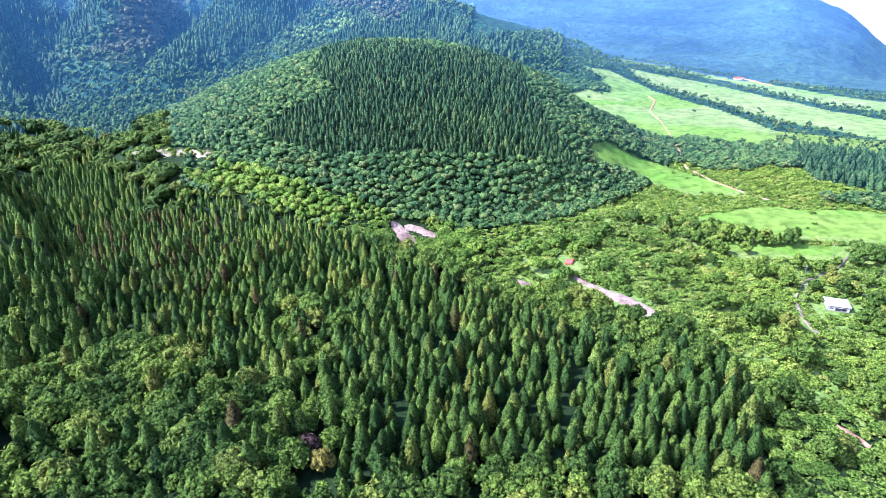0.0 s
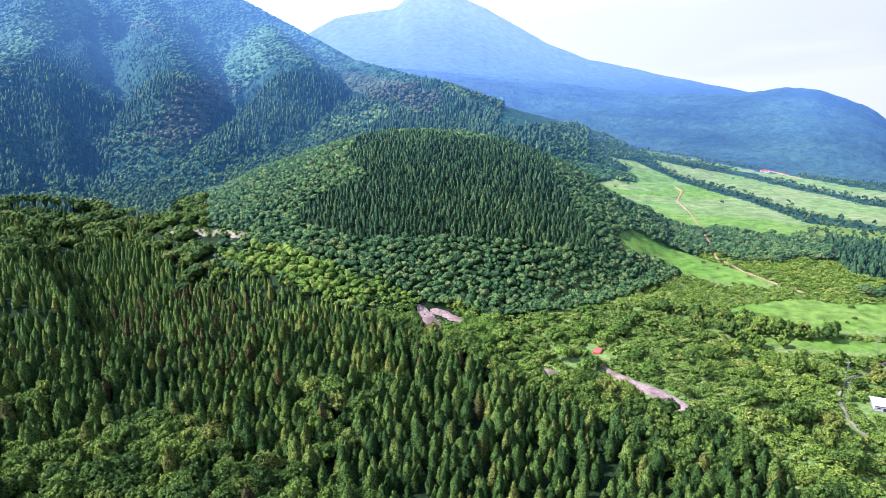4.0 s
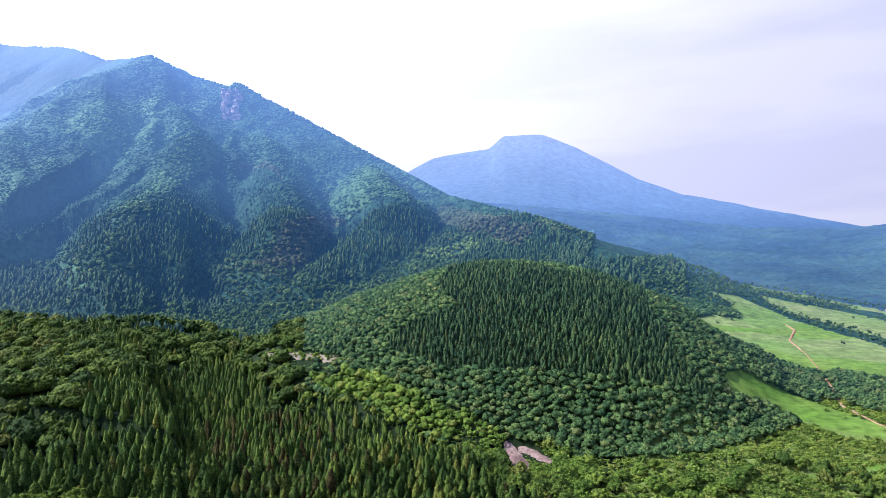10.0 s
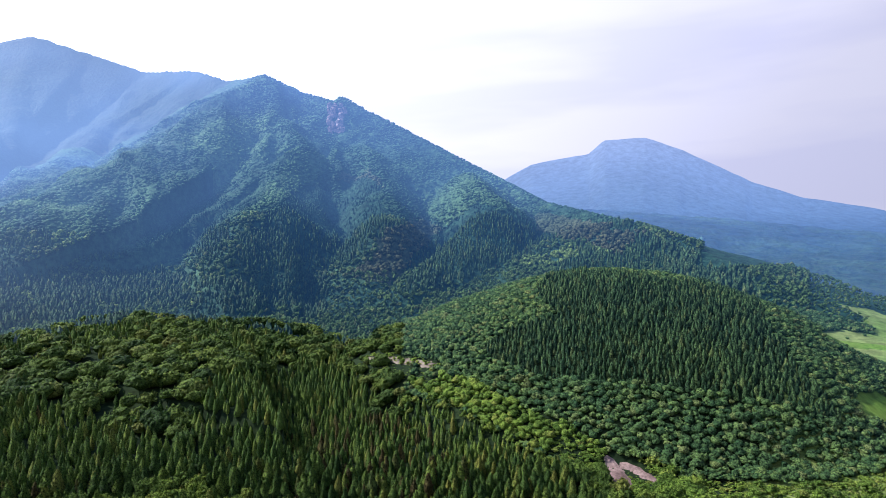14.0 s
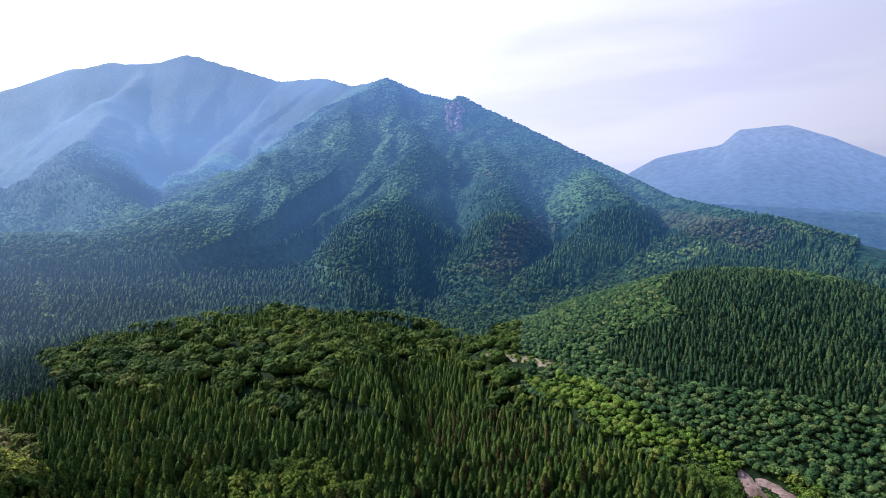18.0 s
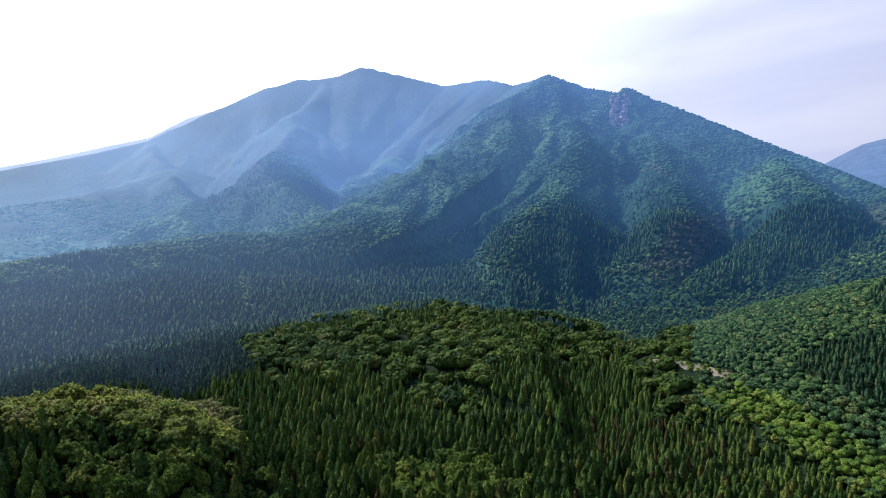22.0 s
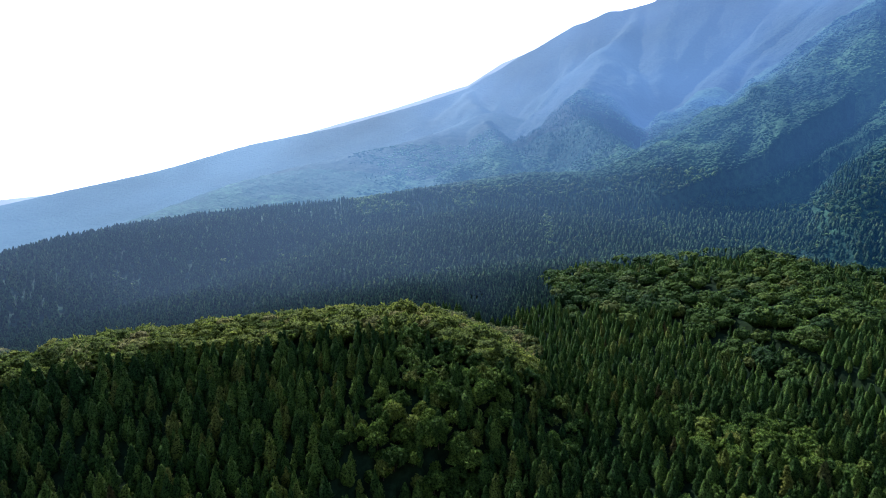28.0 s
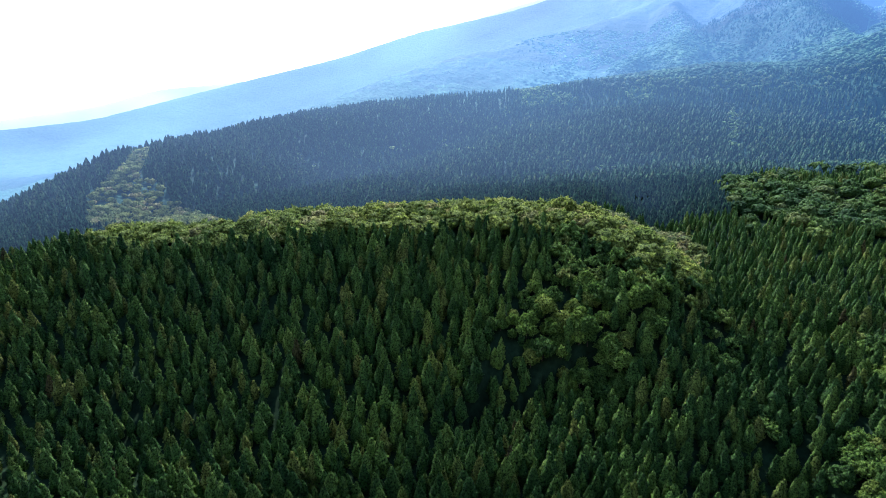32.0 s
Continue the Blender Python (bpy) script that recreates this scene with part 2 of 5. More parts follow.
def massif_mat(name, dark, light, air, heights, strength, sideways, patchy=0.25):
    """Distant woods with haze painted on as emission. air: haze colours from foot to top."""
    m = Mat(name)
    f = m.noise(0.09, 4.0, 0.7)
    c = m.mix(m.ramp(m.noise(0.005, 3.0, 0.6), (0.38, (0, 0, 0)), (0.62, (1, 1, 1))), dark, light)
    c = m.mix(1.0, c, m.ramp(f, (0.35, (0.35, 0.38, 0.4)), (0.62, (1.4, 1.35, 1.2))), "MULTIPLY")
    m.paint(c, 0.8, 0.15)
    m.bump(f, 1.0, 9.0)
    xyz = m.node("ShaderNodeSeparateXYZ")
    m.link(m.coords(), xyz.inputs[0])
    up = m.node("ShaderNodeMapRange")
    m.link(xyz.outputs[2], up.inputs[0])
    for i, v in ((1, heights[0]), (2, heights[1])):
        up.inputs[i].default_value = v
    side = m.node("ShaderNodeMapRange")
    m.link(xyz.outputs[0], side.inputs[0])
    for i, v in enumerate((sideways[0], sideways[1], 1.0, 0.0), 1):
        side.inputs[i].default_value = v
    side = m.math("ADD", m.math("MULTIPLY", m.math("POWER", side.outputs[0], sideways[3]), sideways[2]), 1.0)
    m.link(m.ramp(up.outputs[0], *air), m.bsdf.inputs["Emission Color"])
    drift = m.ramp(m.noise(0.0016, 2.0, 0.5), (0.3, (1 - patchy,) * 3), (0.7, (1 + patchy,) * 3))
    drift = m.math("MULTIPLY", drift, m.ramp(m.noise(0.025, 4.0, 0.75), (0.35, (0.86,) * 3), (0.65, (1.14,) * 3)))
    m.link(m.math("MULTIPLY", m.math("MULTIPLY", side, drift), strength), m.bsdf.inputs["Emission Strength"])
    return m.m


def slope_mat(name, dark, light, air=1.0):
    """Woods or rock of the mountain: patchy, with a relief of treetops, and distance haze painted on as emission."""
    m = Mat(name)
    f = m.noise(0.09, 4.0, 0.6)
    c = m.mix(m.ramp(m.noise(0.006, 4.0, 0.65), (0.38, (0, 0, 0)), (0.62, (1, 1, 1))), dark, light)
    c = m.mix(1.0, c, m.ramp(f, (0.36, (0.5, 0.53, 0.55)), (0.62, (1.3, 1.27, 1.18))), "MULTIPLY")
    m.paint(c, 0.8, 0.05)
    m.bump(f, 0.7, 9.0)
    paint_haze(m, air)
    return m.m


# mountain stands: bluish base colours, with haze painted over them as emission
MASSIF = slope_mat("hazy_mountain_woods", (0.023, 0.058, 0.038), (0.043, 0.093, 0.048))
# base darkened so that the painted haze flattens the far relief
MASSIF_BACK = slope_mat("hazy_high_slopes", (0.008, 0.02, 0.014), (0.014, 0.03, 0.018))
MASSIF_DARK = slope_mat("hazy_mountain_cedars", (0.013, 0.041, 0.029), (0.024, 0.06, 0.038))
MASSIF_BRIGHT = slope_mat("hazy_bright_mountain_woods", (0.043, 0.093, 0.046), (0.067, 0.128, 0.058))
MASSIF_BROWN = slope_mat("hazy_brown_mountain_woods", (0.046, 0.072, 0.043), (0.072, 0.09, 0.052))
# blue of foothills and far mountain: haze painted as emission by height
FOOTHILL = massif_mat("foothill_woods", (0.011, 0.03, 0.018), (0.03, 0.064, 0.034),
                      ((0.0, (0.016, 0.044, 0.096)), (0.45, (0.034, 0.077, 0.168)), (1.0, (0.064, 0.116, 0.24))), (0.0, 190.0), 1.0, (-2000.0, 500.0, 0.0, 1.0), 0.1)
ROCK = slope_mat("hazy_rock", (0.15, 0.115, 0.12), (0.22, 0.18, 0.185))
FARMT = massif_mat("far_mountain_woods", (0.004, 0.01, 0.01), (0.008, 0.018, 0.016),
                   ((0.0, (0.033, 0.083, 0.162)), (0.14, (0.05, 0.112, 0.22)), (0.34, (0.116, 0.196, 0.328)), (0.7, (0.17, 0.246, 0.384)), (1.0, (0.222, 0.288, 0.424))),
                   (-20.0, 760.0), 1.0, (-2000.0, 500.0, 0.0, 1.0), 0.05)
BROWNCEDAR = foliage("browned_needles", (0.05, 0.05, 0.02), (0.08, 0.068, 0.03), (0.075, 0.09, 0.03), (0.06, 0.1, 0.03), 0.2)
PURPLE = foliage("purple_leaves", (0.07, 0.045, 0.05), (0.1, 0.065, 0.07), (0.12, 0.085, 0.085), (0.1, 0.075, 0.06), 0.3)
RIMLEAF = foliage("olive_leaves", (0.12, 0.17, 0.035), (0.2, 0.25, 0.055), (0.26, 0.31, 0.07), (0.33, 0.3, 0.13), 0.5, 1.2)
DOMELEAF = foliage("rounded_leaves", (0.031, 0.066, 0.021), (0.066, 0.119, 0.03), (0.111, 0.172, 0.038), (0.127, 0.156, 0.045), 0.3, 1.1)
GOLD = foliage("golden_leaves", (0.13, 0.12, 0.03), (0.19, 0.165, 0.04), (0.23, 0.2, 0.05), (0.19, 0.18, 0.05), 0.35)

# ---------------------------------------------------------------- numeric noise


def lattice(ix, iy, seed):
    h = (ix * 374761393 + iy * 668265263 + seed * 1442695041) & 0xFFFFFFFF
    h = ((h ^ (h >> 13)) * 1274126177) & 0xFFFFFFFF
    return ((h ^ (h >> 16)) & 0xFFFF) / 65535.0


def vnoise(x, y, seed=0):
    ix, iy = np.floor(x).astype(np.int64), np.floor(y).astype(np.int64)
    fx, fy = x - ix, y - iy
    fx, fy = fx * fx * (3 - 2 * fx), fy * fy * (3 - 2 * fy)
    a, b = lattice(ix, iy, seed), lattice(ix + 1, iy, seed)
    c, d = lattice(ix, iy + 1, seed), lattice(ix + 1, iy + 1, seed)
    return (a * (1 - fx) + b * fx) * (1 - fy) + (c * (1 - fx) + d * fx) * fy


def fbm(x, y, scale, octaves=4, seed=0):
    out, amp = 0.0, 0.5
    for o in range(octaves):
        out = out + amp * vnoise(x / scale, y / scale, seed + o)
        amp, scale = amp * 0.5, scale * 0.5
    return out


# ---------------------------------------------------------------- the lie of the land


def smooth(v, lo, hi):
    t = np.clip((v - lo) / (hi - lo), 0, 1)
    return t * t * (3 - 2 * t)


def crest(*stations):
    """A crest line from (bearing, reach, sight angle above the level) stations, as x, y, z rows."""
    return np.array([tuple(compass(b, r, EYE_Z + r * math.tan(radians(e)))) for b, r, e in stations])


def along(line, x, y):
    """The distance to a crest line, the height of the crest at the nearest place, and the side (+1: the camera's)."""
    best, high = np.full(x.shape, 1e9), np.zeros(x.shape)
    for (ax, ay, az), (bx, by, bz) in zip(line, line[1:]):
        dx, dy = bx - ax, by - ay
        t = np.clip(((x - ax) * dx + (y - ay) * dy) / (dx * dx + dy * dy), 0, 1)
        d = np.hypot(x - ax - t * dx, y - ay - t * dy)
        near = d < best
        best, high = np.where(near, d, best), np.where(near, az + t * (bz - az), high)
    return best, high


# crest lines fitted to the skyline in the camera's view, at assumed reaches
MAIN = crest((-12, 700, -9.6), (-8.7, 760, -8.2), (-2.8, 850, -4.8), (4.4, 1000, -0.7), (9.0, 1130, 1.0), (13.0, 1250, 2.1), (17.3, 1400, 3.2),
             (20.5, 1500, 5.1), (24.5, 1570, 7.2), (28.8, 1650, 9.4), (32.5, 1740, 11.3), (33.9, 1770, 11.9), (35.5, 1790, 12.8), (36.2, 1800, 13.1), (36.6, 1805, 13.15), (37.1, 1810, 12.75), (38.1, 1840, 13.0),
             (40.0, 1880, 13.4), (43.4, 1900, 14.8), (46.8, 2300, 14.0), (49.2, 2550, 14.7), (53.4, 2750, 14.2), (57.4, 2850, 15.1),
             (61.3, 2900, 15.9), (64.3, 2920, 14.8), (67.6, 2940, 14.5), (70.9, 2960, 13.4), (77.0, 2980, 10.3), (80.4, 3000, 8.5),
             (85.4, 3000, 7.1))
WEST = crest((85.4, 3000, 7.1), (92.3, 3000, 5.2), (101, 3000, 3.4), (108, 3000, 1.2), (119, 2950, -1.4), (128.8, 2900, -3.8), (140, 2900, -4.6))
WEST_NEAR = crest((116, 1150, -6.0), (113.3, 1250, -4.6), (105, 1450, -1.7), (101.7, 1550, -0.3), (95, 1750, 1.5), (88.9, 1950, 2.9), (82, 2200, 4.6), (78, 2450, 6.2))
GHOST = crest((138, 4300, -3.6), (128, 4300, -2.4), (124.7, 4300, -1.4), (122.6, 4300, -1.0), (119, 4300, -0.8), (112, 4300, 0.0), (104, 4300, 1.6), (100, 4300, 3.2), (96, 4300, 4.6), (93.2, 4300, 5.5),
              (88.9, 4300, 6.6), (84, 4300, 7.9), (80.2, 4300, 8.8), (77, 4300, 10.7), (74.4, 4300, 11.6), (72, 4300, 11.0))
FOOT = crest((30, 2050, 3.4), (18, 2000, 2.8), (9.7, 2000, 2.1), (1.8, 2000, 1.4), (-4.9, 2000, 0.5), (-10.8, 2000, -0.2), (-17.4, 2000, -0.3), (-20.6, 2000, 0.2),
             (-23.3, 2000, 0.0), (-25.5, 2000, -0.9), (-26.8, 2000, -1.5), (-28, 2000, -2.5), (-29.7, 2000, -3.9), (-33, 2000, -5.2), (-48, 2000, -6.0))
DISTANT = crest((32, 4300, 1.5), (24, 4300, 3.8), (20.6, 4300, 5.6), (18.2, 4300, 6.9), (12.9, 4300, 7.7), (11.5, 4300, 8.9), (7.7, 4300, 8.9),
                (4.5, 4300, 7.5), (-0.7, 4300, 4.6), (-4.6, 4300, 3.0), (-10.7, 4300, 1.6), (-14.3, 4300, 0.8), (-18.3, 4300, -0.1),
                (-20.7, 4200, 0.3), (-23.3, 4200, 0.0), (-25.5, 4200, -0.9), (-26.8, 4200, -1.5), (-28, 4200, -2.5), (-29.7, 4200, -3.9), (-33, 4200, -5.2), (-45, 4200, -6.0))
DOME_HILL = crest((74, 450, -11.6), (64.5, 520, -9.2), (53.6, 560, -7.6), (45.5, 580, -8.6), (38, 570, -10.6), (31, 600, -11))
RIM_HILL = crest((145, 360, -16), (129, 330, -13.8), (118, 310, -14.6), (111, 300, -14.0), (95, 300, -13.9), (86.5, 295, -13.6), (79.5, 280, -15.6),
                 (73.3, 262, -18), (69.1, 245, -21.5), (65.6, 228, -24.5), (61, 215, -27))
SPURS = [crest((43.4, 1900, 14.6), (42, 1720, 11.7), (39.8, 1500, 8.9), (42, 1330, 5.2), (44.5, 1150, 2.0), (45.5, 1020, -1.6), (46, 950, -4.6)),
         crest((34, 1650, 9.6), (33, 1450, 7), (31.8, 1250, 3.6), (33, 1100, 0.4), (34, 1000, -3.0), (35, 920, -6.0)),
         crest((24.5, 1400, 5.6), (21, 1200, 2.3), (25, 1060, -0.5), (29, 970, -3), (33, 880, -6)),
         crest((44.0, 1890, 14.5), (47.9, 1800, 12.7), (50.6, 1700, 10.6), (52.8, 1600, 8.0), (56.0, 1480, 6.3), (60.6, 1350, 4.2), (65.5, 1230, 1.6)),
         crest((65, 2910, 14.4), (67, 2500, 11.5), (69, 2100, 8.2), (71, 1750, 6.4), (67, 1500, 3.4), (63, 1250, 0.8)),
         crest((80, 3000, 8.4), (79, 2400, 5.8), (77, 1800, 3.6), (78, 1400, 0.8)),
         crest((54, 2750, 14), (57, 2350, 9.5), (60, 1950, 6.2), (62, 1600, 3.6))]
RAVINES = [crest((37.2, 1540, 6.8), (36.9, 1470, 5.8), (36.4, 1300, 3.2), (36.2, 1150, 0.6), (36.0, 1020, -2.6)),
           crest((31.6, 1500, 6.4), (31.3, 1430, 5.5), (28.7, 1280, 3.0), (25.8, 1080, -1.2)),
           crest((44.9, 1650, 9.0), (46.4, 1450, 4.5), (48.1, 1200, 0.6), (48.7, 1080, -1.6))]
GULLY = crest((60, 150, 0), (64, 205, 0), (71, 280, 0), (77, 400, 0), (79, 520, 0))
PLATEAU = crest((138, 520, -13), (131, 600, -10.5), (124.1, 700, -7.2), (118.4, 850, -5.8), (108.7, 1000, -3.8), (95, 1150, -2.4), (85, 1200, -1.0), (75, 1250, 0.4), (64, 1230, 0.4))


def land(x, y):
    """Ground height."""
    r, b = np.hypot(x, y), np.degrees(np.arctan2(-x, y))
    u = r * np.cos(np.radians(b - 78))
    z = 70 * smooth(u, 600, 1150) + 3.0 * (fbm(x, y, 90, 3, 5) - 0.45)
    z = z - 0.16 * np.maximum(0, r * np.cos(np.radians(b - 138)) - 560)
    z = z - 18 * smooth(r * np.cos(np.radians(b - 5)), 1400, 2600)
    z = z - 0.1 * np.maximum(0, r - 1250) * smooth(-b, 24, 31) * (b > -90)
    # the two wooded rises in front
    d, h = along(DOME_HILL, x, y)
    z = np.maximum(z, h - 0.13 * (np.sqrt(d * d + 900) - 30))
    d, h = along(PLATEAU, x, y)
    z = np.maximum(z, h - 0.1 * d - 0.35 * np.maximum(0, d - 60))
    d, h = along(RIM_HILL, x, y)
    z = np.maximum(z, h - 0.44 * (np.sqrt(d * d + 400) - 20))
    # the round hill
    cx, cy, _ = compass(11, 560)
    d = np.hypot(x - cx, y - cy)
    z = z + 90 * np.clip(1 - (d / 238) ** 2, 0, 1) ** 1.05
    d, _ = along(GULLY, x, y)
    z = z - 16 * np.exp(-((d / 26) ** 2))
    low = z
    # the massif with its spurs
    d, h = along(MAIN, x, y)
    rise = np.maximum(h - low, 0)
    reach = 480 + 0.98 * rise
    t = np.clip(1 - d / reach, 0, 1)
    spur = 1.5 * np.abs(2 * fbm(b * 40 + 90 * fbm(x, y, 300, 3, 9), r * 0.3, 150, 4, 21) - 0.94) - 0.33
    m = low + rise * t ** 1.35 + 150 * spur * t * np.clip(d / reach, 0, 1) * np.minimum(rise / 500, 1.2)
    wx, wy = x + 110 * (fbm(x, y, 230, 3, 151) - 0.44), y + 110 * (fbm(x, y, 230, 3, 157) - 0.44)
    for line in SPURS:
        d, h = along(line, wx, wy)
        m = np.maximum(m, h - 0.66 * (np.sqrt(d * d + 300) - 17) + 62 * spur * smooth(d, 5, 130) + 44 * (fbm(x, y, 150, 4, 83) - 0.46))
    for line in RAVINES:
        d, h = along(line, wx, wy)
        m = np.where(d < 240, np.minimum(m, np.maximum(low, h) + 24 + 0.5 * d + 0.002 * d * d + 20 * (fbm(x, y, 90, 3, 85) - 0.46)), m)
    d2, h2 = along(WEST, x, y)
    rise2 = np.maximum(h2 - low, 0)
    t2 = np.clip(1 - d2 / (700 + 1.6 * rise2), 0, 1)
    m2 = low + rise2 * t2 ** 1.5 + 90 * spur * t2 * (1 - t2)
    d, h = along(WEST_NEAR, x, y)
    m2 = np.maximum(m2, np.where(h > low, h - 0.3 * (np.sqrt(d * d + 900) - 30) + 14 * (fbm(x, y, 120, 3, 87) - 0.44), low))
    d, h = along(GHOST, x, y)
    m2 = np.maximum(m2, h - 0.5 * d)
    d, h = along(FOOT, x, y)
    t = np.clip(1 - d / 1040, 0, 1)
    m2 = np.maximum(m2, low + (h - low) * t + 60 * (fbm(x, y, 260, 4, 65) - 0.47) * t * (1 - t) * 2)
    d3, h3 = along(DISTANT, x, y)
    rise3 = np.maximum(h3 - low, 0)
    t3 = np.clip(1 - d3 / (2300 + 0.6 * rise3), 0, 1)
    m3 = low + rise3 * (0.25 * t3 + 0.75 * t3 ** 2.6) + 170 * (fbm(x, y, 420, 4, 61) - 0.47) * t3 * (1 - t3) + 12 * (fbm(x, y, 110, 3, 63) - 0.47) * t3 ** 5
    return np.maximum(np.maximum(low, m), np.maximum(m2, m3))


def region(b, e, outline):
    """Whether bearings and sight angles lie inside an outline."""
    inside, n = np.zeros(b.shape, bool), len(outline)
    for (b0, e0), (b1, e1) in zip(outline, outline[1:] + outline[:1]):
        cross = (e0 > e) != (e1 > e)
        at = b0 + (e - e0) / (e1 - e0 if e1 != e0 else 1e-9) * (b1 - b0)
        inside ^= cross & (b < at)
    return inside


# outlines in camera angles, placed from pixel positions to fit the camera's view
CEDAR_MAIN = [(45.8, -19.1), (42.8, -7.9), (37.7, -7.6), (34.1, -14.5), (26.2, -16.5), (17.0, -21.0), (11.9, -23.5), (2.3, -27.3), (-10.7, -30.8),
              (-22.1, -28.5), (-26.1, -33.0), (-29.7, -40.5), (22.7, -44.5), (16.2, -37.4), (25.9, -34.5), (37.1, -27.3), (41.1, -21.3)]
CEDAR_HILL = [(16.3, -3.1), (8.4, -3.4), (3.9, -5.0), (-0.6, -7.5), (-2.9, -11.4), (-2.4, -13.9), (3.0, -13.5), (10.3, -13.1), (17.5, -13.2), (23.3, -10.7), (20.8, -8.9), (15.8, -7.3), (18.0, -5.1)]
HILL_FLANK = [(14.7, -4.1), (-0.8, -4.1), (-2.9, -8.8), (-4.9, -11.3), (-6.9, -13.7), (-7.4, -14.9), (-3.4, -13.7), (2.8, -13.2), (8.3, -12.9), (14.7, -12.4)]
CEDAR_RIDGE = [(19.0, 1.3), (18.0, -1.4), (21.8, -3.0), (26.5, -4.9), (31.1, -5.4), (29.5, -3.2), (24.3, -0.3), (21.0, 2.2)]
CEDAR_BACK = [(11.0, 2.1), (8.4, 0.4), (-1.0, -3.3), (-2.4, -7.4), (3.9, -4.4), (8.1, -2.0), (10.8, 0.4)]
LIGHT = [(28.0, -12.5), (23.4, -14.4), (19.1, -16.8), (11.7, -19.8), (6.5, -21.4), (-1.4, -20.0), (-9.5, -20.4), (-14.9, -25.9), (-4.4, -25.9),
         (4.2, -24.5), (12.3, -21.4), (19.1, -19.0), (25.6, -15.9)]
LIGHT_BAND = [(30.3, -13.4), (25.5, -13.0), (23.1, -13.9), (20.2, -15.4), (16.2, -16.8), (13.2, -18.0), (10.6, -19.7), (7.1, -19.7), (4.0, -21.0), (0.3, -21.5), (-4.0, -19.7), (-8.6, -18.7), (-14.4, -20.4), (-14.6, -23.1), (-7.4, -25.7), (-2.6, -26.7), (0.7, -25.7), (4.0, -25.0), (5.5, -23.8), (10.1, -21.5), (14.3, -20.6), (17.8, -19.1), (21.3, -17.5), (25.2, -16.1), (29.8, -14.4)]
SCRUB = [(-0.6, -20.7), (-12.8, -19.0), (-19.7, -20.8), (-26.6, -20.2), (-48, -18.4), (-48, -45.0), (-30.2, -42), (-26.1, -33.0), (-22.7, -28.9),
         (-16.1, -28.0), (-6.7, -25.9)]
GRASS_STRIP = [(-1.6, -22.9), (-4.2, -23.3), (-8.4, -24.7), (-15.5, -27.3), (-10.3, -26.6), (-4.3, -25.5)]
RIM = [(133, -12.0), (123.7, -10.5), (117.6, -12.0), (111.0, -10.8), (99.8, -11.1), (86.5, -10.9), (79.1, -12.9), (72.9, -15.4), (73.9, -18.5),
       (79.6, -17.7), (86.3, -15.1), (94.7, -15), (111.0, -15.3), (118.4, -15.6), (128.5, -14.7)]
SHOULDER = [(86.3, -14.1), (79.6, -17.7), (73.9, -18.5), (73.5, -21.5), (75.8, -23.9), (80.5, -30.7), (87.7, -30.0), (94.5, -23.4), (87.2, -18.8)]
DOME = [(73.4, -9.6), (64.6, -7.6), (53.7, -6.0), (43.6, -6.6), (35.6, -7.3), (34.7, -10.0), (41.3, -12.5), (48.5, -11.9), (51.2, -18.1), (54.8, -16.3),
        (61.9, -12.3), (70.2, -13.2)]
FIELD_A = [(-8.1, -12.5), (-9.8, -12.4), (-12.3, -13.5), (-16.0, -14.5), (-19.1, -15.1), (-22.3, -15.9), (-21.5, -16.3), (-17.1, -16.4), (-13.4, -15.9), (-9.7, -14.5), (-8.3, -13.6)]
FIELD_B = [(-5.3, -8.3), (-7.0, -7.7), (-9.3, -8.0), (-9.1, -6.9), (-7.3, -5.9), (-9.2, -6.1), (-13.3, -7.8), (-16.0, -8.6), (-18.2, -9.0), (-20.9, -9.8), (-24.2, -10.9), (-22.7, -12.4), (-19.3, -12.1), (-16.7, -11.6), (-14.9, -12.1), (-12.4, -11.3), (-9.4, -10.1)]
FIELD_C = [(-10.9, -6.0), (-14.5, -6.7), (-18.9, -7.3), (-22.7, -8.0), (-26.7, -8.7), (-45, -10.9), (-45, -12.4), (-26.8, -10.2), (-21.9, -9.6), (-19.8, -8.8), (-16.4, -8.1), (-13.3, -7.4)]
FIELD_D = [(-9.4, -5.1), (-13.6, -5.7), (-17.5, -6.3), (-19.6, -6.7), (-21.3, -6.9), (-23.6, -7.1), (-26.6, -7.6), (-31, -7.9), (-31, -8.6), (-26.6, -8.3), (-23.2, -7.7), (-18.8, -6.8), (-14.5, -6.1), (-10.8, -5.5)]
FIELD_E = [(-17.8, -18.5), (-22.8, -16.9), (-32.6, -16.0), (-40, -16.5), (-40, -18.8), (-33.1, -18.4), (-30.5, -18.7), (-22.0, -19.7)]
FIELD_F = [(-20.7, -20.8), (-26.5, -19.6), (-30.8, -19.0), (-30.1, -20.2), (-22.3, -21.4)]
CEDAR_FAR = [(-24.5, -11.4), (-31.4, -11.4), (-42, -12.4), (-42, -15), (-32.1, -14.3), (-27.0, -13.9)]
STRIP = [(73.3, -2.7), (72.4, -2.7), (71.8, -6.5), (72.6, -6.5)]
LEFT_RIM = [(124.6, -6.4), (125.9, -6.3), (127.6, -8.3), (129.8, -10.2), (130.0, -12.3), (126.4, -13.2), (122.3, -13.7), (119.3, -13.5), (122.5, -11.6), (124.5, -9.7), (124.9, -8.0)]
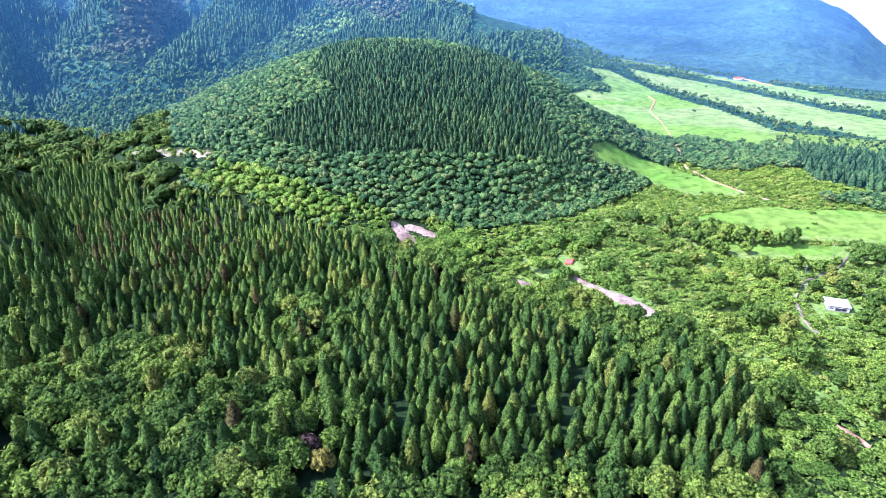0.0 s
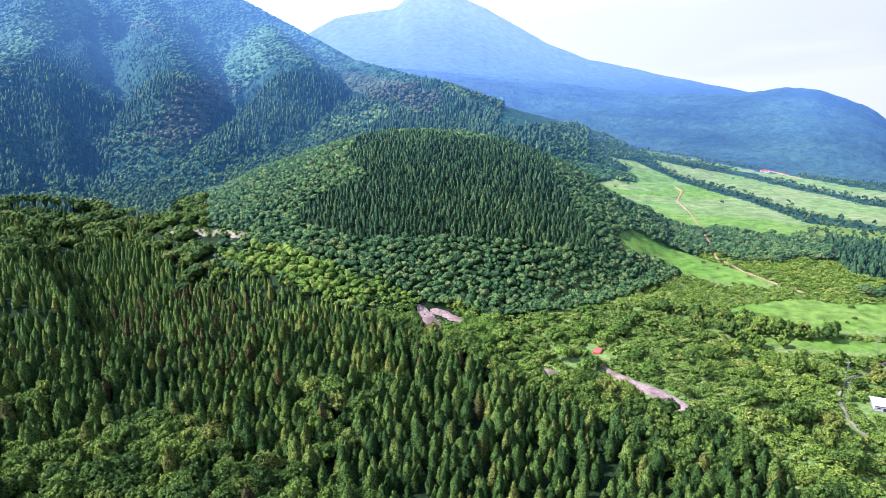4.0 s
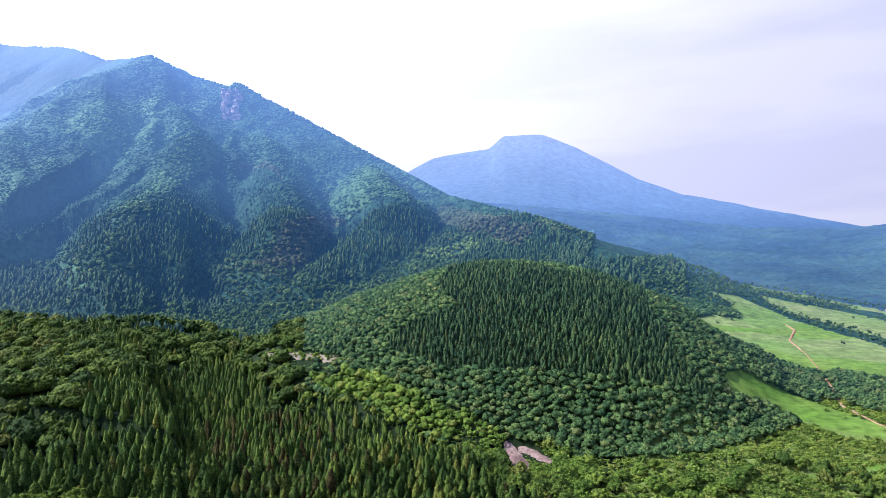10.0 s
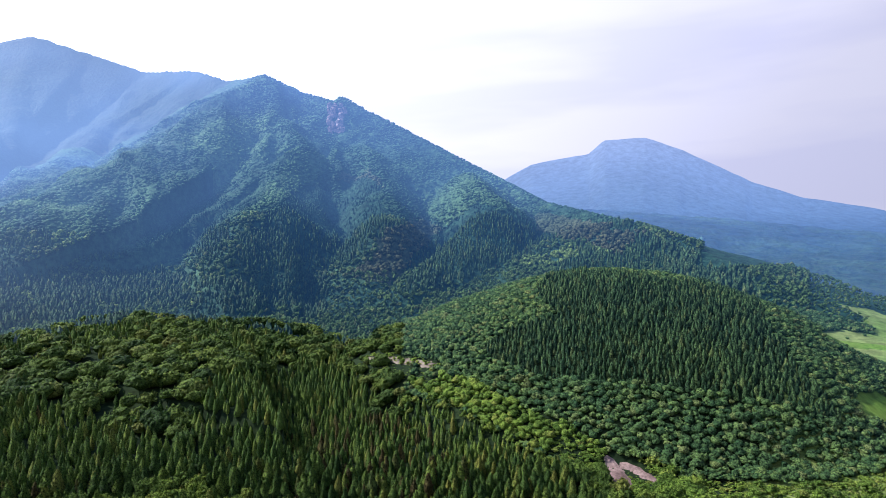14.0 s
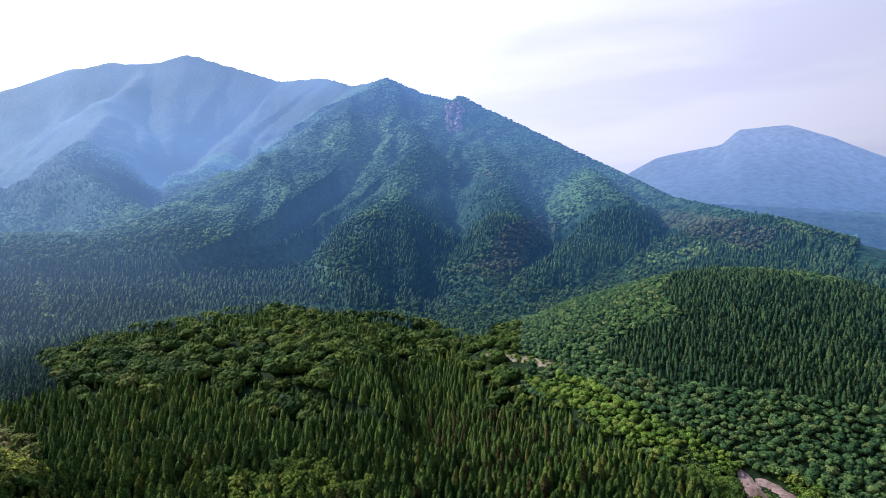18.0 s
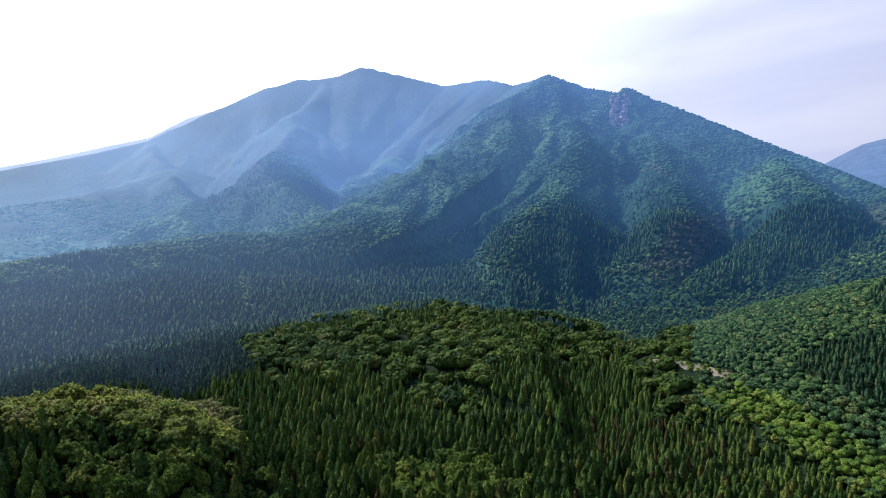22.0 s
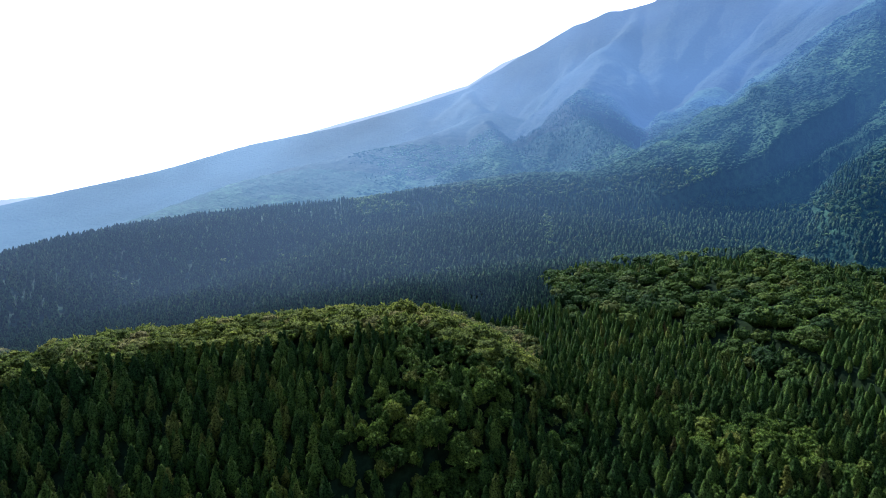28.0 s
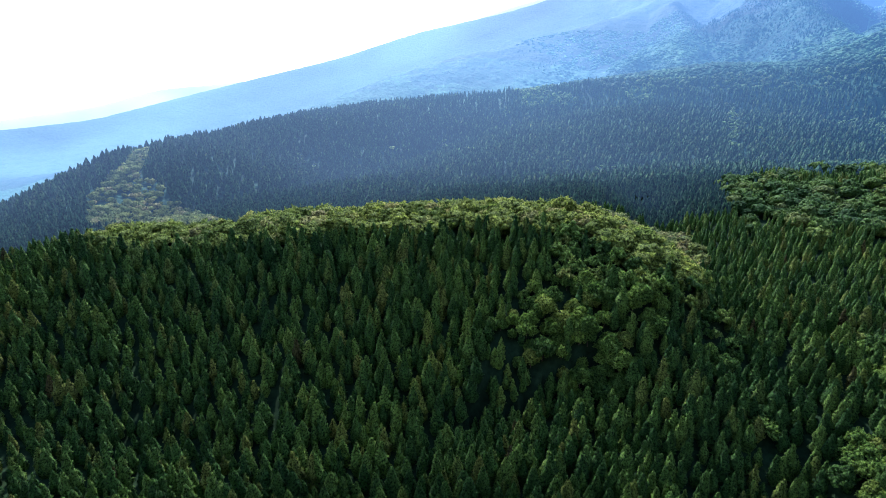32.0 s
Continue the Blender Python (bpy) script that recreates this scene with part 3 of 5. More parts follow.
# stands on the mountain: planted cedars, bright broad-leaved slopes, brownish slopes; some tones paint shade and sun
M_CEDAR = ([(46.9, -1.5), (45.5, 0.9), (41.7, 3.9), (37.8, 5.5), (36.7, 2.5), (37.4, -1.6), (40.7, -3.2), (45.6, -2.9)],
           [(36.6, 4.7), (33.4, 5.5), (32.4, 3.5), (32.5, 1.1), (34.0, -0.8), (36.3, -3.0), (37.1, -1.3)],
           [(26.5, 1.0), (23.3, 3.1), (18.8, 2.2), (17.8, 0.6), (18.1, -2.0), (21.8, -1.7), (26.5, -4.1), (31.9, -5.2), (28.6, -1.4)],
           [(52.4, 3.7), (50.3, 5.3), (47.1, 3.7), (46.9, -0.1), (48.3, -1.5), (53.5, -1.1), (54.5, 1.0)],
           # plantation on a shaded spur: the shade is painted with the cedar colour
           [(78.7, 5.8), (76.1, 7.1), (69.7, 6.9), (66.4, 5.3), (64.8, 3.9), (69.2, 1.7), (71.9, 1.4), (76.2, 2.6)],
           [(101.1, 1.2), (96.2, 2.1), (90.8, 1.8), (87.6, 0.6), (92.6, -1.1), (97.4, -1.6), (101.1, -1.5)],
           [(14.5, -1.0), (10.1, -1.5), (7.6, -2.9), (7.6, -6.2), (11.8, -4.4)])
# bright woods along a crest, its sunlit edge painted in by colour
M_BRIGHT = ([(46.1, 1.5), (42.8, 5.3), (40.0, 8.0), (37.2, 8.7), (37.0, 6.9), (37.8, 5.7), (41.7, 4.2), (45.0, 1.8)],
            [(28.6, 4.3), (25.9, 6.1), (22.3, 6.5), (18.8, 3.5), (19.3, 2.5), (23.3, 3.2), (26.5, 1.3), (28.3, 2.1)],
            [(89.0, 1.1), (86.1, 5.1), (81.8, 5.7), (78.7, 5.3), (76.2, 2.6), (73.0, 1.2), (79.3, 0.8), (83.4, -0.2), (87.2, -0.9)],
            [(69.2, 1.5), (67.6, 2.5), (64.8, 3.1), (62.9, 2.2), (63.2, 0.8), (67.6, 0.9)],
            [(61.2, 2.2), (59.8, 3.8), (58.2, 3.0), (57.7, 1.0), (58.3, -0.3), (61.0, -0.3)],
            [(50.2, 9.0), (45.9, 11.4), (42.7, 11.7), (43.3, 8.5), (47.1, 6.9)])
M_BROWN = ([(35.2, -3.8), (33.0, -0.8), (31.8, 0.8), (29.1, 1.9), (25.7, 0.5), (25.4, -0.6), (30.3, -4.1), (33.0, -5.8)],
           [(36.5, 5.2), (33.4, 6.3), (32.6, 5.3), (35.6, 4.7)], [(17.4, 2.1), (12.3, 1.0), (8.0, 0.5), (10.5, -1.5), (14.1, -0.5), (17.9, 0.6)],
           [(50.6, 4.2), (48.7, 5.8), (48.2, 4.2), (49.8, 2.6)])
FIELDS = (FIELD_A, FIELD_B, FIELD_C, FIELD_D, FIELD_E, FIELD_F)


def view_angles(x, y, z):
    """Bearing and sight angle of places as the camera sees them, and their reach."""
    r = np.hypot(x, y)
    return np.degrees(np.arctan2(-x, y)), np.degrees(np.arctan2(z - EYE_Z, r)), r


def stand(x, y, z):
    """The wood on the mountain: 0 mixed, 1 cedars, 2 bright, 3 brownish, with ragged borders."""
    b, e, _ = view_angles(x, y, z)
    wob = 2.4 * (fbm(x, y, 60, 4, 131) - 0.46)
    out = np.zeros(b.shape, int)
    for no, group in ((3, M_BROWN), (2, M_BRIGHT), (1, M_CEDAR)):
        for outline in group:
            out = np.where(region(b + wob, e + 0.7 * wob, outline), no, out)
    return np.where((out == 0) & (fbm(x, y, 120, 3, 137) > 0.62), 2, np.where((out == 0) & (fbm(x, y, 95, 3, 139) > 0.61), 1, out))


# ---------------------------------------------------------------- ground sheet and mountains


def mesh_of(name, verts, faces, mats, index=None, tint=None, flat=False):
    me = bpy.data.meshes.new(name)
    verts, faces = np.asarray(verts, np.float32), np.asarray(faces, np.int32)
    n, k = faces.shape
    me.vertices.add(len(verts))
    me.vertices.foreach_set("co", verts.ravel())
    me.loops.add(n * k)
    me.loops.foreach_set("vertex_index", faces.ravel())
    me.polygons.add(n)
    me.polygons.foreach_set("loop_start", np.arange(0, n * k, k, dtype=np.int32))
    for m in mats:
        me.materials.append(m)
    if index is not None:
        me.polygons.foreach_set("material_index", np.asarray(index, np.int32))
    me.polygons.foreach_set("use_smooth", np.full(n, not flat))
    if tint is not None:
        me.attributes.new("tint", "FLOAT", "POINT").data.foreach_set("value", np.asarray(tint, np.float32))
    me.update(calc_edges=True)
    return me


BEARINGS = np.concatenate([np.arange(-48, 146, 0.36), np.arange(146, 312, 4.0)])
REACHES = np.concatenate([[0.5], np.geomspace(40, 150, 14), np.arange(154, 900, 4.6), np.arange(905, 2480, 11), np.arange(2495, 3150, 17), np.arange(3180, 4800, 50)])
gb, gr = np.meshgrid(np.radians(BEARINGS), REACHES)
gx, gy = -gr * np.sin(gb), gr * np.cos(gb)
gz = land(gx, gy)
nr0, nb0 = gz.shape
sb, se, sr = view_angles(gx, gy, gz)
behind = (sb < -50) | (sb > 147)
on_main = (gz > 46) & (sr > 900) & (sb > 18) | (gz > 60) & (sr > 1130) & ~((sb < 16) & (sr > 2000)) | ((sb > 75) & (sr > 1350))
# the long western slope is averaged, to take out creases in the camera's view
for _ in range(4):
    soft = gz.copy()
    soft[2:-2, 2:-2] = sum(gz[2 + i:nr0 - 2 + i, 2 + j:nb0 - 2 + j] for i in (-1, 0, 1) for j in (-2, -1, 0, 1, 2)) / 15
    gz = gz + (soft - gz) * smooth(sb, 80, 90) * smooth(sr, 1250, 1400) * (sb < 140)
# treetops of the far woods stand up from their slopes
lump = fbm(gx, gy, 22, 3, 31) + 0.5 * fbm(gx, gy, 9, 2, 37)
gz = gz + np.where(sr > 1000, 11 * 1.1 * smooth(sr, 1000, 1300) * (1 - 0.7 * smooth(sr, 2400, 3100)) * (lump - 0.5), 0)
nb, nr = len(BEARINGS), len(REACHES)
idx = np.arange(nr * nb).reshape(nr, nb)
quads = np.stack([idx[:-1], np.roll(idx[:-1], -1, 1), np.roll(idx[1:], -1, 1), idx[1:]], -1)[:, :, ::-1].reshape(-1, 4)
verts = np.stack([gx, gy, gz], -1).reshape(-1, 3)


def face_of(a):
    return a[:-1].ravel()


wob = 0.9 * (fbm(gx, gy, 26, 3, 71) - 0.44)
field = np.zeros(sb.shape, bool)
for f in FIELDS:
    field |= region(sb + wob, se + 0.5 * wob, f)
field &= sr < 1900
strip_grass = region(sb + 2 * wob, se + wob, GRASS_STRIP) & (sr < 500)
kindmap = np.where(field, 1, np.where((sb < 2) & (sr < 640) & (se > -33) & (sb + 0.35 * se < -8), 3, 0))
# fields C and D take the paler grass as painted haze
kindmap = np.where(region(sb, se, FIELD_B) & (fbm(gx, gy, 130, 3, 77) + 0.006 * (-11 - sb) > 0.53) | region(sb, se, FIELD_D) | region(sb, se, FIELD_C) & field, 2, kindmap)
kindmap = np.where(strip_grass, 3, kindmap)
# far forest floor gets the haze-painted cedar material
kindmap = np.where((kindmap == 0) & (sr > np.where(sb > 80, 420, 600)), 4, kindmap)
ridge_back = np.interp(sb, [-12, -8.7, -2.8, 4.4, 9, 13, 17.3, 22], [700, 760, 850, 1000, 1130, 1250, 1400, 1530]) + 170
part_no = np.where((sb < 22) & (sr > np.maximum(ridge_back, 1130)), 2, np.where(on_main | ((sr > 1130) & (sb > 22)), 1, 0))
part_no = np.where((sr > 2700) | (sb < -4) & (sr > 1000) & ~field & (se > np.interp(sb, [-45, -30, -20, -9], [-9.3, -7.9, -6.9, -5.4])), 2, part_no)
part_no = np.where((part_no == 2) & (sb > 22), 1, part_no)
stands, foot = np.where(sr + 300 * (fbm(gx, gy, 200, 3, 143) - 0.47) > np.interp(sb, [58, 68], [2150, 1650]), 4, stand(gx, gy, gz)), np.where(sr < 2040, 1, 0)
for no, name, mats, label, cat in ((0, "ground", [UNDER, GRASS, DRY_HAZED_GRASS, SCRUBFLOOR, MASSIF_DARK], "wooded valley ground with bright green meadows", "ground"),
                                   (1, "backdrop_mountain", [MASSIF, MASSIF_DARK, MASSIF_BRIGHT, MASSIF_BROWN, MASSIF_BACK], "steep wooded volcanic mountain with bluish haze painted on", "mountain"),
                                   (2, "backdrop_far_mountain", [FARMT, FOOTHILL], "distant flat-topped mountain and its foothill woods in painted blue haze", "mountain")):
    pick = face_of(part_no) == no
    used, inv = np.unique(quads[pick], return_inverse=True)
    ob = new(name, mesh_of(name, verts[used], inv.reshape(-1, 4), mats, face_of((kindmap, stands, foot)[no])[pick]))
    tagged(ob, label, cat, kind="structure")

# ---------------------------------------------------------------- trees


def revolve(rings, segs, rng, rough):
    """A lumpy body of rings (height, radius), closed above and below; as vertices and triangles."""
    v, f = [], []
    for k, (h, rad) in enumerate(rings):
        for s in range(segs):
            a = 2 * math.pi * (s + 0.5 * (k % 2)) / segs
            q = rad * (1 + rough * (rng.random() * 2 - 1))
            v.append((q * math.cos(a), q * math.sin(a), h + rough * 0.1 * (rng.random() - 0.5)))
    for k in range(len(rings) - 1):
        for s in range(segs):
            a, b = k * segs + s, k * segs + (s + 1) % segs
            f += [(a, b, a + segs), (b, b + segs, a + segs)]
    top = len(v)
    v.append((0, 0, rings[-1][0] + 0.03))
    f += [((len(rings) - 1) * segs + s, (len(rings) - 1) * segs + (s + 1) % segs, top) for s in range(segs)]
    return v, f


def cedar_shape(rng, rings, segs, tufts, rough=0.2):
    """A young cedar of height 1: a slim crown, widest low down, with a blunt tip and tufts that break its outline."""
    prof = [(0.03 + 0.93 * k / (rings - 1), 0.0) for k in range(rings)]
    wide = lambda h: 0.17 * (1 - max(0.0, (h - 0.22) / 0.79) ** 1.35) ** 0.9 * min(1.0, 0.6 + 1.6 * h) + 0.003
    v, f = revolve([(h, wide(h)) for h, _ in prof], segs, rng, rough)
    for _ in range(tufts):
        h, a = 0.15 + 0.78 * rng.random() ** 0.9, rng.random() * 6.283
        r, s = wide(h), 0.05 + 0.03 * rng.random()
        c, d = math.cos(a), math.sin(a)
        n = len(v)
        v += [(r * 0.7 * c - s * 0.7 * d, r * 0.7 * d + s * 0.7 * c, h), (r * 0.7 * c + s * 0.7 * d, r * 0.7 * d - s * 0.7 * c, h),
              (r * 1.28 * c, r * 1.28 * d, h + s * 0.6), (r * 0.9 * c, r * 0.9 * d, h + s * 1.5)]
        f += [(n, n + 1, n + 2), (n, n + 2, n + 3), (n + 1, n + 3, n + 2)]
    return np.array(v), np.array(f)


OCTA_V = [(1, 0, 0), (0, 1, 0), (-1, 0, 0), (0, -1, 0), (0, 0, 1), (0, 0, -1)]
OCTA_F = [(0, 1, 4), (1, 2, 4), (2, 3, 4), (3, 0, 4), (1, 0, 5), (2, 1, 5), (3, 2, 5), (0, 3, 5)]


def ball(level):
    v, f = [Vector(p) for p in OCTA_V], list(OCTA_F)
    for _ in range(level):
        seen, g = {}, []
        def mid(a, b):
            key = (min(a, b), max(a, b))
            if key not in seen:
                seen[key] = len(v)
                v.append(((v[a] + v[b]) / 2).normalized())
            return seen[key]
        for a, b, c in f:
            p, q, r = mid(a, b), mid(b, c), mid(c, a)
            g += [(a, p, r), (p, b, q), (r, q, c), (p, q, r)]
        f = g
    return np.array([tuple(p) for p in v]), np.array(f)


BALLS = [ball(0), ball(1)]


def leafy_shape(rng, clumps, level, tufts):
    """A broad-leaved crown of height and width about 1: clumps of leaves at several heights with gaps, and sprays that face outwards."""
    v, f, n = [], [], 0
    bv, bf = BALLS[level]
    heads = []
    for k in range(clumps):
        a, q = 2.4 * k + rng.random(), math.sqrt((k + 0.3) / clumps) * 0.4
        h = 0.34 + 0.5 * (1 - (q / 0.48) ** 2) * (0.5 + 0.5 * rng.random())
        s = (0.13 + 0.1 * rng.random()) * (1.7 if clumps < 6 else 1.3 if clumps < 10 else 1 if clumps < 20 else 0.8)
        w = bv * (1 + 0.3 * (np.array([[rng.random()] for _ in bv]) * 2 - 1)) * (s, s, s * 0.85)
        heads.append((q * math.cos(a), q * math.sin(a), h, s))
        v.append(w + heads[-1][:3])
        f.append(bf + n)
        n += len(bv)
    for k in range(tufts):
        cx, cy, cz, s = heads[k % clumps]
        d = Vector((rng.gauss(0, 1), rng.gauss(0, 1), rng.gauss(0.5, 0.9))).normalized()
        lean = (d + Vector((rng.gauss(0, 0.45), rng.gauss(0, 0.45), rng.gauss(0.1, 0.45)))).normalized()
        turn, big = lean.to_track_quat("Z", "Y"), s * (0.3 + 0.28 * rng.random())
        at = Vector((cx, cy, cz)) + d * s * (0.95 + 0.3 * rng.random())
        v.append(np.array([tuple(at + turn @ Vector((x * big, y * big, z * big))) for x, y, z in ((1.3, 0, -0.3), (0, 0.8, 0.1), (-1.2, 0, -0.3), (0, -0.8, 0.15))]))
        f.append(np.array([(0, 1, 2), (0, 2, 3)]) + n)
        n += 4
    return np.concatenate(v), np.concatenate(f)


def crown_shape(rng, lumps, sprays=0):
    """A rounded leafy crown seen from afar: one knobbly dome, smaller boughs that push out of it, and loose sprays of leaves."""
    bv, bf = BALLS[1]
    v, f, n = [bv * (1 + 0.28 * (np.array([[rng.random()] for _ in bv]) * 2 - 1)) * (0.46, 0.46, 0.4) + (0, 0, 0.52)], [bf], len(bv)
    bv, bf = BALLS[0]
    for k in range(lumps):
        a, up, s = 2.4 * k + rng.random(), -0.1 + 1.05 * rng.random(), (0.13 if lumps < 9 else 0.09) + 0.08 * rng.random()
        q = 0.42 * math.sqrt(1 - up * up)
        v.append(bv * s * (1 + 0.3 * (np.array([[rng.random()] for _ in bv]) - 0.5)) + (q * math.cos(a), q * math.sin(a), 0.52 + 0.38 * up))
        f.append(bf + n)
        n += len(bv)
    for k in range(sprays):
        a, up, s = 6.283 * rng.random(), rng.random(), 0.05 + 0.05 * rng.random()
        q = 0.5 * math.sqrt(1 - up * up)
        tip = np.array([[rng.gauss(0, s), rng.gauss(0, s), rng.gauss(0, s)] for _ in range(3)])
        v.append(tip + (q * math.cos(a), q * math.sin(a), 0.52 + 0.45 * up))
        f.append(np.array([(n, n + 1, n + 2)]))
        n += 3
    return np.concatenate(v), np.concatenate(f)


def plant(name, shapes, places, sizes, widths, tints, material, rng, label, cat):
    """One joined stand of trees: each place gets one of the shapes, turned and scaled. Places are rows x, y, z."""
    pick = rng.integers(0, len(shapes), len(places))
    turn = rng.random(len(places)) * 6.283
    V, F, T, n = [], [], [], 0
    for k, (sv, sf) in enumerate(shapes):
        w = np.flatnonzero(pick == k)
        if not len(w):
            continue
        c, s = np.cos(turn[w])[:, None], np.sin(turn[w])[:, None]
        x = (sv[None, :, 0] * c - sv[None, :, 1] * s) * widths[w][:, None] + places[w, 0][:, None]
        y = (sv[None, :, 0] * s + sv[None, :, 1] * c) * widths[w][:, None] + places[w, 1][:, None]
        z = sv[None, :, 2] * sizes[w][:, None] + places[w, 2][:, None] - 0.4
        V.append(np.stack([x, y, z], -1).reshape(-1, 3))
        F.append((sf[None] + n + (np.arange(len(w)) * len(sv))[:, None, None]).reshape(-1, 3))
        T.append(np.repeat(tints[w], len(sv)))
        n += len(w) * len(sv)
    if not V:
        return None
    me = mesh_of(name, np.concatenate(V), np.concatenate(F), [material], tint=np.concatenate(T))
    return tagged(new(name, me), label, cat, kind="stuff")


rng = np.random.default_rng(7)
SKYLINE = np.maximum.accumulate(se, 0)


def in_sight(p, tall):
    """Whether the top of a tree clears the nearer ground, so that dead ground behind the ridges stays unplanted."""
    b, e, r = view_angles(p[:, 0], p[:, 1], p[:, 2] + tall)
    col = np.clip(np.searchsorted(BEARINGS, b), 0, nb - 1)
    row = np.clip(np.searchsorted(REACHES, r - 25), 0, nr - 1)
    return e > SKYLINE[row, col] - 0.15




def spots(step, near, far, jitter=0.5):
    """Loose rows of planting places between two reaches, over the bearings that the valley spans."""
    g = np.arange(-far, far, step)
    x, y = np.meshgrid(g, g * 1.0)
    x = x + (np.arange(len(g)) % 2 * 0.5 * step)[:, None]
    x, y = x.ravel(), y.ravel()
    x, y = x + (rng.random(len(x)) - 0.5) * 2 * jitter * step, y + (rng.random(len(x)) - 0.5) * 2 * jitter * step
    r, b = np.hypot(x, y), np.degrees(np.arctan2(-x, y))
    keep = (r > near) & (r < far) & (b > -46) & (b < 144)
    x, y = x[keep], y[keep]
    return np.stack([x, y, land(x, y)], -1)


def sighted(b, e):
    """Where a line of sight from the camera meets the ground."""
    r = np.arange(60.0, 2400.0, 1.0)
    a = radians(b)
    x, y = -r * math.sin(a), r * math.cos(a)
    hit = int(np.argmax(land(x, y) >= EYE_Z + r * math.tan(radians(e))))
    return np.array((x[hit], y[hit], float(land(x[hit:hit + 1], y[hit:hit + 1])[0])))


# tracks and bare ground, fitted to the camera's view: stations (bearing, sight angle, half width in metres)
GRAVEL = [(-7.4, -25.2, 0.7), (-9.7, -26.2, 2.6), (-11.2, -26.6, 3.8), (-13.4, -27.1, 4.2), (-15.5, -27.8, 3.2), (-16.6, -28.2, 1.5)]
SCAR_A = [(11.4, -20.2, 1.2), (11.0, -20.7, 3.4), (10.6, -21.4, 5.4), (10.0, -22.1, 5.0), (9.3, -22.8, 1.5)]
SCAR_B = [(10.2, -20.9, 2.2), (8.8, -21.0, 3.2), (7.6, -21.5, 3.6), (6.7, -21.9, 1.5)]
WASH = [(34.2, -11.6, 1.2), (33.3, -11.7, 3.0), (32.4, -11.6, 1.8), (31.5, -11.9, 3.6), (30.4, -12.1, 4.2), (29.4, -12.1, 2.4), (28.5, -12.4, 3.2), (27.2, -12.6, 1.0)]
LANE = [(-31.6, -19.6, 0.63), (-30.9, -20.0, 0.89), (-30.3, -21.3, 0.79), (-28.1, -22.8, 0.52), (-27.8, -24.3, 0.63), (-29.1, -26.1, 0.84), (-31.1, -27.0, 0.52)]
TRACK = [(-12.9, -8.3, 0.62), (-13.6, -8.7, 1.36), (-13.2, -9.6, 1.12), (-14.4, -10.6, 0.31), (-15.5, -11.9, 0.68), (-16.4, -13.3, 0.99), (-17.0, -14.4, 0.74), (-19.4, -15.4, 0.25),
         (-22.7, -16.2, 0.62), (-24.2, -16.5, 0.37)]
EARTH = [(-33.4, -33.3, 0.4), (-34.2, -33.6, 1.7), (-35.2, -33.9, 2.1), (-36.4, -34.0, 0.5)]
NOOK = [(-1.0, -25.9, 1.0), (-2.0, -26.2, 2.0), (-3.2, -26.4, 1.0)]
BENCH = [(-19.9, -6.5, 1.0), (-21.4, -6.8, 2.4), (-22.6, -7.0, 1.0)]
YARD = [(-29.6, -24.6, 3.5), (-31.2, -24.2, 5.5), (-32.6, -24.0, 3.5)]
TARP = [(-6.4, -23.6, 3.5), (-7.6, -24.4, 4.0)]
BARE = dict(gravel_road=GRAVEL, landslip=SCAR_A, landslip_arm=SCAR_B, stony_wash=WASH, dirt_lane=LANE, field_track=TRACK, earth_patch=EARTH, path_end=NOOK,
            far_bank=BENCH)
LINES = {k: [(sighted(b, e), w) for b, e, w in v] for k, v in BARE.items()}
ODD = ((22.8, -41.0, 4.0), (21.5, -42.6, 4.5), (5.0, -31.0, 3.0))
CLEAR = {**LINES, **{"odd%d" % k: [(sighted(b, e), w), (sighted(b, e + 0.5), w)] for k, (b, e, w) in enumerate(ODD)}, "barn": [(sighted(-18.6, -6.9), 12.0), (sighted(-21.4, -6.9), 12.0)], "yard": [(sighted(b, e), w) for b, e, w in YARD], "tarp": [(sighted(b, e), w) for b, e, w in TARP]}


def cleared(p, kind):
    """Whether a tree would stand on bare ground or block the camera's view of it."""
    out, before = np.zeros(len(p), bool), np.zeros(len(p), bool)
    r = np.hypot(p[:, 0], p[:, 1])
    tall = np.where(kind == 3, 4.0, np.where(kind == 1, 13.0, 9.0))
    ways = p[:, :2] / r[:, None]
    for line in CLEAR.values():
        pts = np.array([q for q, _ in line])
        wide = np.array([(q[0], q[1], w) for q, w in line])
        for f in (0.0, 0.3, 0.6):
            q = p[:, :2] + ways * (f * tall * r / np.maximum(40, EYE_Z - p[:, 2]))[:, None]
            near = np.hypot(q[:, 0] - pts[:, 0].mean(), q[:, 1] - pts[:, 1].mean()) < 260
            if near.any():
                w = np.flatnonzero(near)
                d, half = along(wide, q[w, 0], q[w, 1])
                if f == 0:
                    out[w] |= d < half
                before[w] |= d < half * (1.35 if f == 0 else 0.9)
    return out, before


